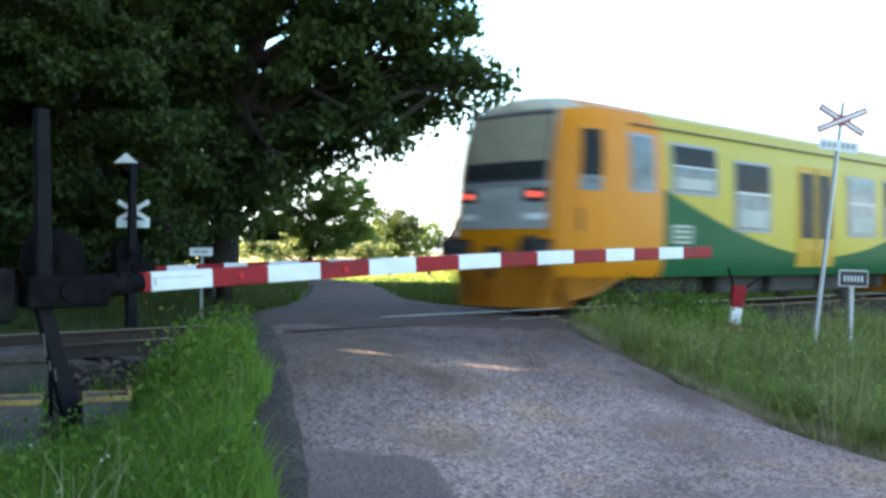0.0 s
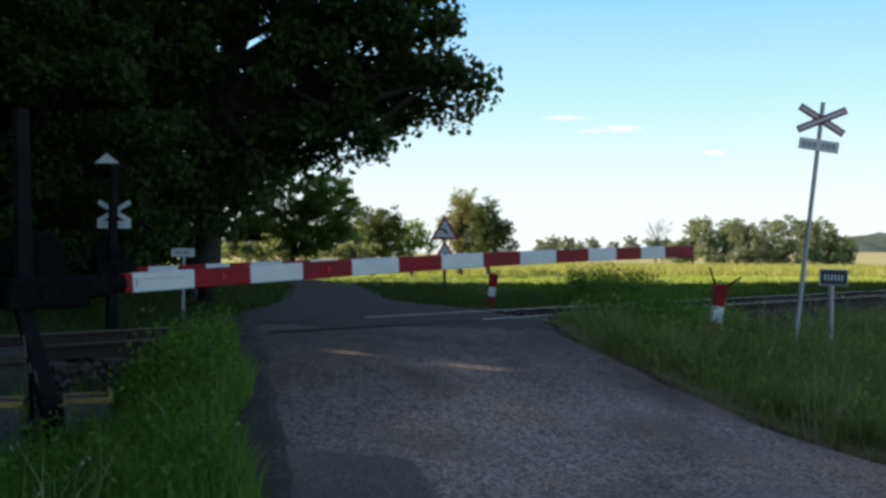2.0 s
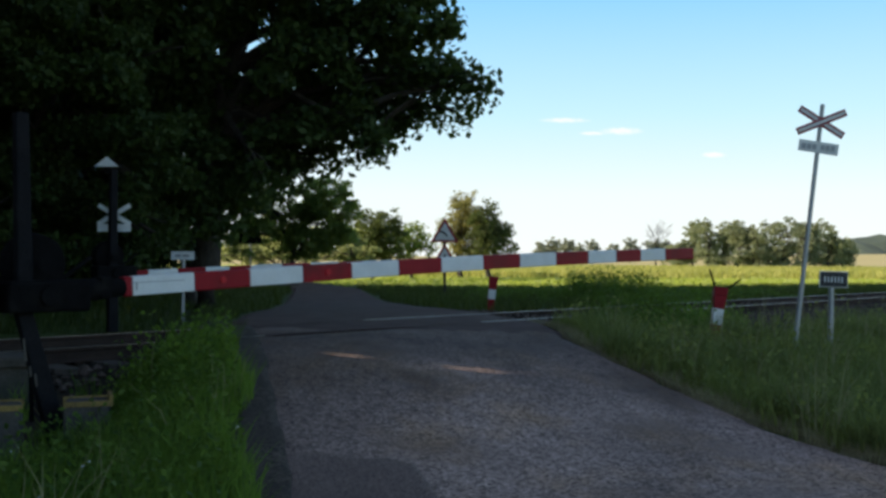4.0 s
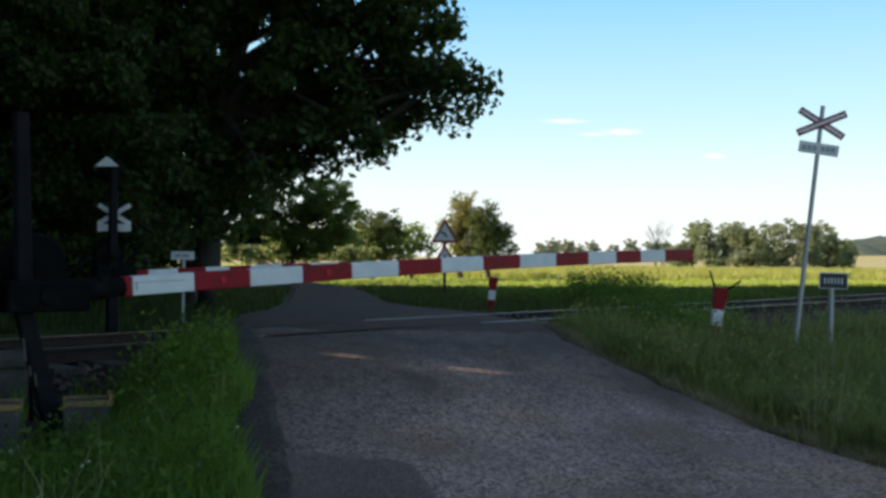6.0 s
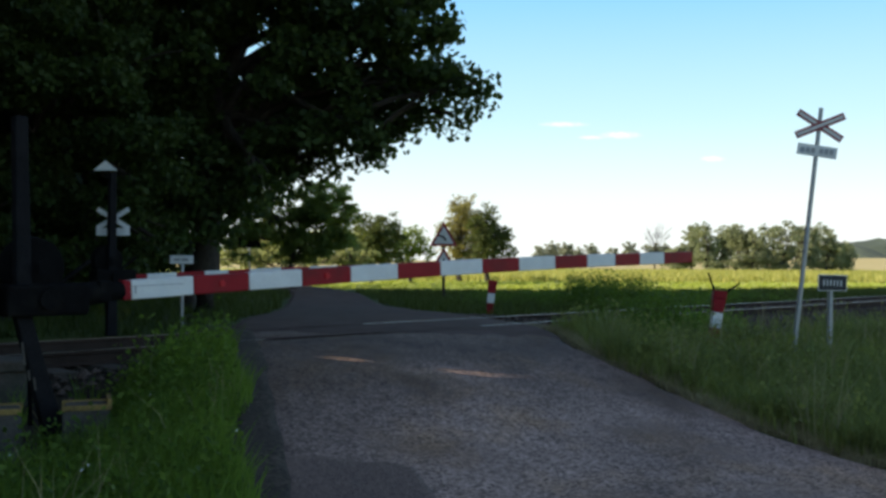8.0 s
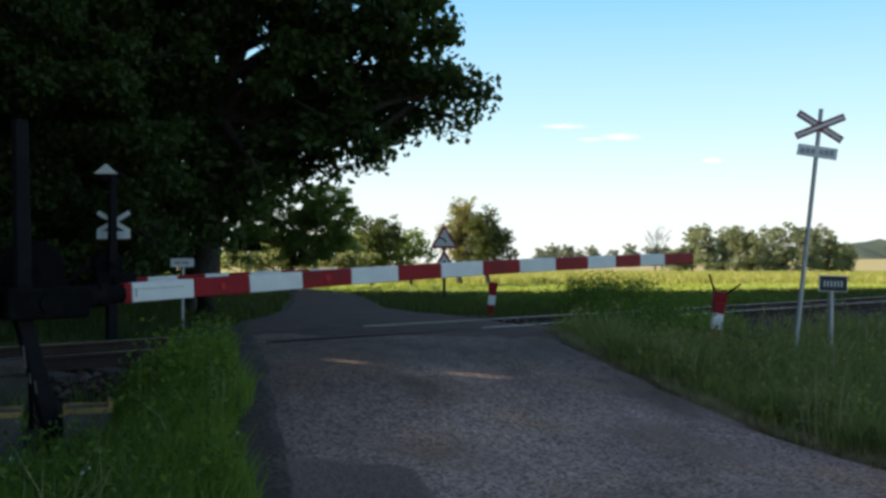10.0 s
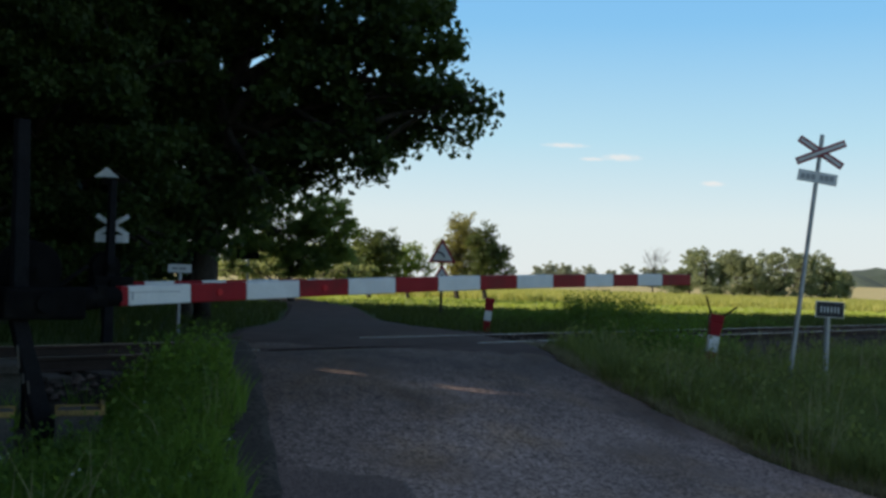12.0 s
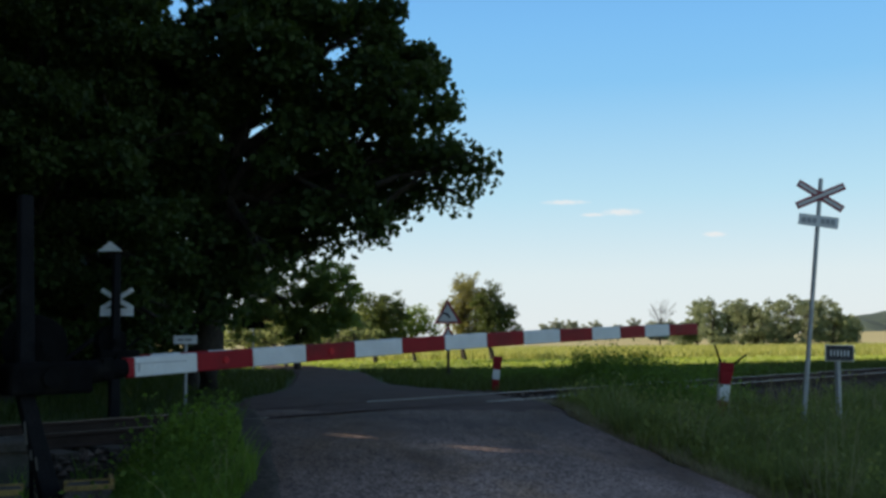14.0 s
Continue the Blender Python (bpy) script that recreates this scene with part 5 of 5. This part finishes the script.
# Past the crossing the dark asphalt colour also paints in the far road's shade.
patch("road_patch_crossing", 14.0, 65.5, -0.99, 0.99, 0.028, "smooth dark asphalt over the rails, run on beyond as painted shade", M_PATCH, n=40, ragged=0.9)
patch("road_patch_edge", 5.0, 7.5, -0.92, -0.52, 0.028, "smooth dark repaired asphalt patch", M_PATCH2, wob=0.15, n=24, ragged=0.12)
patch("road_shoulder_1", -13.4, 14.6, -1.06, -0.86, 0.03, "dark crumbling gravel edge of the road", M_GRAVEL, 0.3, n=6)
patch("road_shoulder_2", -13.4, 16.4, 0.98, 1.08, 0.022, "dry earthy edge of the road", M_DRY, 0.2, n=6)


def weeds(name, places, spread, height, count, leaf, material, label):
    """Broad-leaved weeds in low clumps on the ground."""
    pts = []
    for x, y in places:
        p = rng.normal(size=(count, 3)) * np.array([spread, spread, 1.0])
        p[:, 2] = np.abs(rng.normal(size=count)) * height * 0.5
        p[:, 0] += x
        p[:, 1] += y
        p[:, 2] += ground_z(p[:, 0], p[:, 1])
        xc, hw = road_at(p[:, 1])
        pts.append(p[np.abs(p[:, 0] - xc) > hw + 0.03])
    pts = np.concatenate(pts)
    ob = leaves_mesh(name, pts, rng.uniform(0.6, 1.3, len(pts)) * leaf, material, None, flat=0.5, stretch=1.8)
    return tagged(ob, label, "weeds", kind="stuff")


def verge_spots(n, x0, x1, y0, y1, keep):
    p = np.stack([rng.uniform(x0, x1, n), rng.uniform(y0, y1, n)], 1)
    return p[keep(p[:, 0], p[:, 1])]


weeds("weeds", verge_spots(230, -6.5, -0.5, 5, 12.0, left_verge), 0.16, 0.34, 200, 0.03, M_WEED, "leafy green weeds by the barrier")
weeds("weeds", verge_spots(40, -2.7, -2.0, 8.6, 10.2, left_verge), 0.18, 0.4, 260, 0.03, M_GRASS, "tall bright weeds at the road's edge")
weeds("weeds", verge_spots(420, 1.5, 11, 6, 22, right_verge), 0.18, 0.42, 150, 0.034, M_VERGE, "leafy green weeds by the crossing sign")
weeds("weeds", verge_spots(60, 1.0, 9.5, 24, 33, beyond), 0.45, 0.32, 360, 0.038, M_WEED, "tall dark weeds along the far side of the rails")
weeds("weeds", verge_spots(42, 3.4, 5.3, 25.5, 28.5, beyond), 0.17, 0.62, 300, 0.036, M_WEED, "tall dark weeds beyond the crossing")
weeds("weeds", [on_track(0.5 + 0.17 * i, 1.6 + 0.2 * math.sin(i * 1.7)) for i in range(14)], 0.15, 0.6, 300, 0.03, M_WEED, "tall dark weeds where the rails meet the road")
weeds("weeds", [on_track(1.6 + 0.28 * i, 1.75 + 0.25 * math.sin(i * 2.1)) for i in range(10)], 0.2, 0.4, 300, 0.03, M_GRASS, "tall grass tufts beside the rails")
tufts = np.concatenate([np.array(on_track(1.3 + 0.015 * i, 1.9)) + rng.normal(size=(26, 2)) * 0.22 for i in range(190)])
blades("grass_tufts", tufts[right_verge(tufts[:, 0], tufts[:, 1] - 0.15)], 0.36, 0.013, M_GRASS, "tall grass tufts at the edge of the crossing")
clump = np.concatenate([np.array(c) + rng.normal(size=(170, 2)) * rng.uniform(0.1, 0.24) for c in verge_spots(230, 2.0, 11, 7, 20, right_verge)])
blades("grass_clumps", clump[right_verge(clump[:, 0] - 0.15, clump[:, 1])], 0.46, 0.015, M_CLUMP, "tall dark grass clumps on the verge by the crossing sign", lean=0.5)
M_STRAW = leaf_mat("dry_grass_stems", (0.22, 0.19, 0.10), (0.38, 0.33, 0.18), (0.4, 0.35, 0.18), 0.3, 0.9)
blades("dry_stems", scatter(1800, 2.2, 12, 6, 21, right_verge), 0.7, 0.009, M_STRAW, "dry seed stems standing in the grass")
blades("dry_stems", scatter(300, -7, -1.5, 5, 13.5, left_verge), 0.6, 0.009, M_STRAW, "dry seed stems standing in the grass")


edge_y = rng.uniform(5, 16.5, 13000)
edge_c, edge_w = road_at(edge_y)
edge = np.stack([edge_c + edge_w + np.abs(rng.normal(size=13000)) * 0.34 - 0.03, edge_y], 1)
blades("short_dry_grass", edge[off_track(edge[:, 0], edge[:, 1]) > 1.6], 0.13, 0.011, M_STRAW, "short dry grass along the road's edge")


def stones(name, p, size, material, label):
    """Angular ballast stones, one squashed octahedron each."""
    n = len(p)
    z = ground_z(p[:, 0], p[:, 1])
    c = np.concatenate([p, z[:, None]], 1)
    base = np.array([(1, 0, 0), (0, 1, 0), (-1, 0, 0), (0, -1, 0), (0, 0, 0.7), (0, 0, -0.7)])
    a = rng.uniform(0, 6.28, n)
    s = size * rng.uniform(0.5, 1.3, n)
    rot = np.stack([np.stack([np.cos(a), -np.sin(a), 0 * a], 1), np.stack([np.sin(a), np.cos(a), 0 * a], 1), np.stack([0 * a, 0 * a, 1 + 0 * a], 1)], 1)
    v = np.einsum("nij,kj->nki", rot, base) * s[:, None, None] * rng.uniform(0.7, 1.3, (n, 6, 1)) + c[:, None]
    f = np.array([(0, 1, 4), (1, 2, 4), (2, 3, 4), (3, 0, 4), (1, 0, 5), (2, 1, 5), (3, 2, 5), (0, 3, 5)])
    faces = (np.arange(n)[:, None, None] * 6 + f).reshape(-1, 3)
    ob = sheet(name, v.reshape(-1, 3).tolist(), faces.tolist(), material)
    return tagged(ob, label, "ballast", kind="stuff")


def bed(x, y):
    xc, hw = road_at(y)
    d = off_track(x, y)
    return (np.abs(x - xc) > hw + 0.1) & (d < np.where(x < -2.7, 3.6, np.where(x > 2.5, 3.8, 2.3))) & (d > -2.2)


stones("ballast", verge_spots(36000, -11, 14, 6, 33, bed), 0.045, M_BALLAST, "brown stone ballast under the rails")


def make_flowers():
    """A few small white umbels over the verge grass."""
    spots = verge_spots(16, -3.4, -1.2, 5.6, 9.6, left_verge)
    p = np.repeat(spots, 5, 0) + rng.normal(size=(len(spots) * 5, 2)) * 0.018
    z = ground_z(p[:, 0], p[:, 1]) + 0.3 + 0.08 * np.sin(p[:, 0] * 9.0)
    ob = leaves_mesh("verge_flowers", np.concatenate([p, z[:, None]], 1), rng.uniform(0.008, 0.016, len(p)), M_WHITE, None, flat=2.0, stretch=1.0)
    tagged(ob, "tiny white flowers standing in the verge grass", "flowers", kind="stuff")
    stems = np.concatenate([spots, (ground_z(spots[:, 0], spots[:, 1]) + 0.1)[:, None]], 1)
    blades("flower_stems", stems[:, :2], 0.34, 0.006, M_GRASS, "thin green flower stems in the verge grass", lean=0.03)


make_flowers()


def make_dark_panel():
    x, y = -8.2, 44.5
    root = thing("road_sign", Matrix.Translation((x, y, ground_at(x, y))), "dark back of a small road sign in the bushes", "road sign")
    part("post", tubed((0, 0, 0), (0, 0, 2.4), 0.035, 0.035, 10), M_GALV, root)
    part("panel", boxed(-0.48, 0.48, -0.05, -0.03, 1.75, 2.25, 0.006), M_BLACK, root)


make_dark_panel()


# ---- small fair-weather clouds ----
def cloud_mat():
    m = bpy.data.materials.new("thin_white_cloud")
    m.use_nodes = True
    nt = m.node_tree
    nt.nodes.remove(nt.nodes["Principled BSDF"])
    tc = nt.nodes.new("ShaderNodeTexCoord")
    gr = nt.nodes.new("ShaderNodeTexGradient")
    gr.gradient_type = "SPHERICAL"
    mp = nt.nodes.new("ShaderNodeMapping")
    mp.inputs["Location"].default_value, mp.inputs["Scale"].default_value = (-1, -1, -1), (2, 2, 2)
    nt.links.new(tc.outputs["Generated"], mp.inputs["Vector"])
    nt.links.new(mp.outputs[0], gr.inputs["Vector"])
    ns = nt.nodes.new("ShaderNodeTexNoise")
    ns.inputs["Scale"].default_value, ns.inputs["Detail"].default_value = 0.09, 7
    nt.links.new(tc.outputs["Object"], ns.inputs["Vector"])
    mul = nt.nodes.new("ShaderNodeMath")
    mul.operation = "MULTIPLY"
    nt.links.new(gr.outputs["Fac"], mul.inputs[0])
    nt.links.new(ns.outputs[0], mul.inputs[1])
    rng_node = nt.nodes.new("ShaderNodeMapRange")
    rng_node.inputs["From Min"].default_value, rng_node.inputs["From Max"].default_value = 0.08, 0.38
    rng_node.inputs["To Max"].default_value = 0.5
    nt.links.new(mul.outputs[0], rng_node.inputs["Value"])
    em, tr, mx = nt.nodes.new("ShaderNodeEmission"), nt.nodes.new("ShaderNodeBsdfTransparent"), nt.nodes.new("ShaderNodeMixShader")
    em.inputs[0].default_value, em.inputs[1].default_value = (1.0, 0.97, 0.95, 1), 0.72
    nt.links.new(rng_node.outputs[0], mx.inputs[0])
    nt.links.new(tr.outputs[0], mx.inputs[1])
    nt.links.new(em.outputs[0], mx.inputs[2])
    nt.links.new(mx.outputs[0], nt.nodes["Material Output"].inputs[0])
    return m


M_CLOUD = cloud_mat()
for x, z, w, h in ((280, 318, 150, 24), (412, 294, 130, 34), (345, 288, 90, 18), (625, 240, 80, 26)):
    cloud = sheet("cloud", [(-w / 2, 0, -h / 2), (w / 2, 0, -h / 2), (w / 2, 12, h / 2), (-w / 2, 12, h / 2)], [(0, 1, 2, 3)], M_CLOUD)
    cloud.matrix_world = Matrix.Translation((x, 2400, z))
    tagged(cloud, "thin white cloud low in the pale blue sky", "cloud", "clouds", "structure")


# ---- what moves ----
RUN = [(0, -0.4), (0.2, 4.0), (0.4, 8.45), (0.5, 10.7), (0.6, 12.9), (0.7, 15.0), (0.8, 17.0), (1.0, 21.0), (2, 41), (4, 81), (7, 141), (10, 201), (14, 281)]   # seconds, metres along the track


def train_pose(along):
    return place(along, 0, RAIL)


def motions():
    walk(train, [(t, train_pose(s)) for t, s in RUN])
    walk(front_car, [(t, train_pose(s + CAR + 0.35)) for t, s in RUN])


motions()
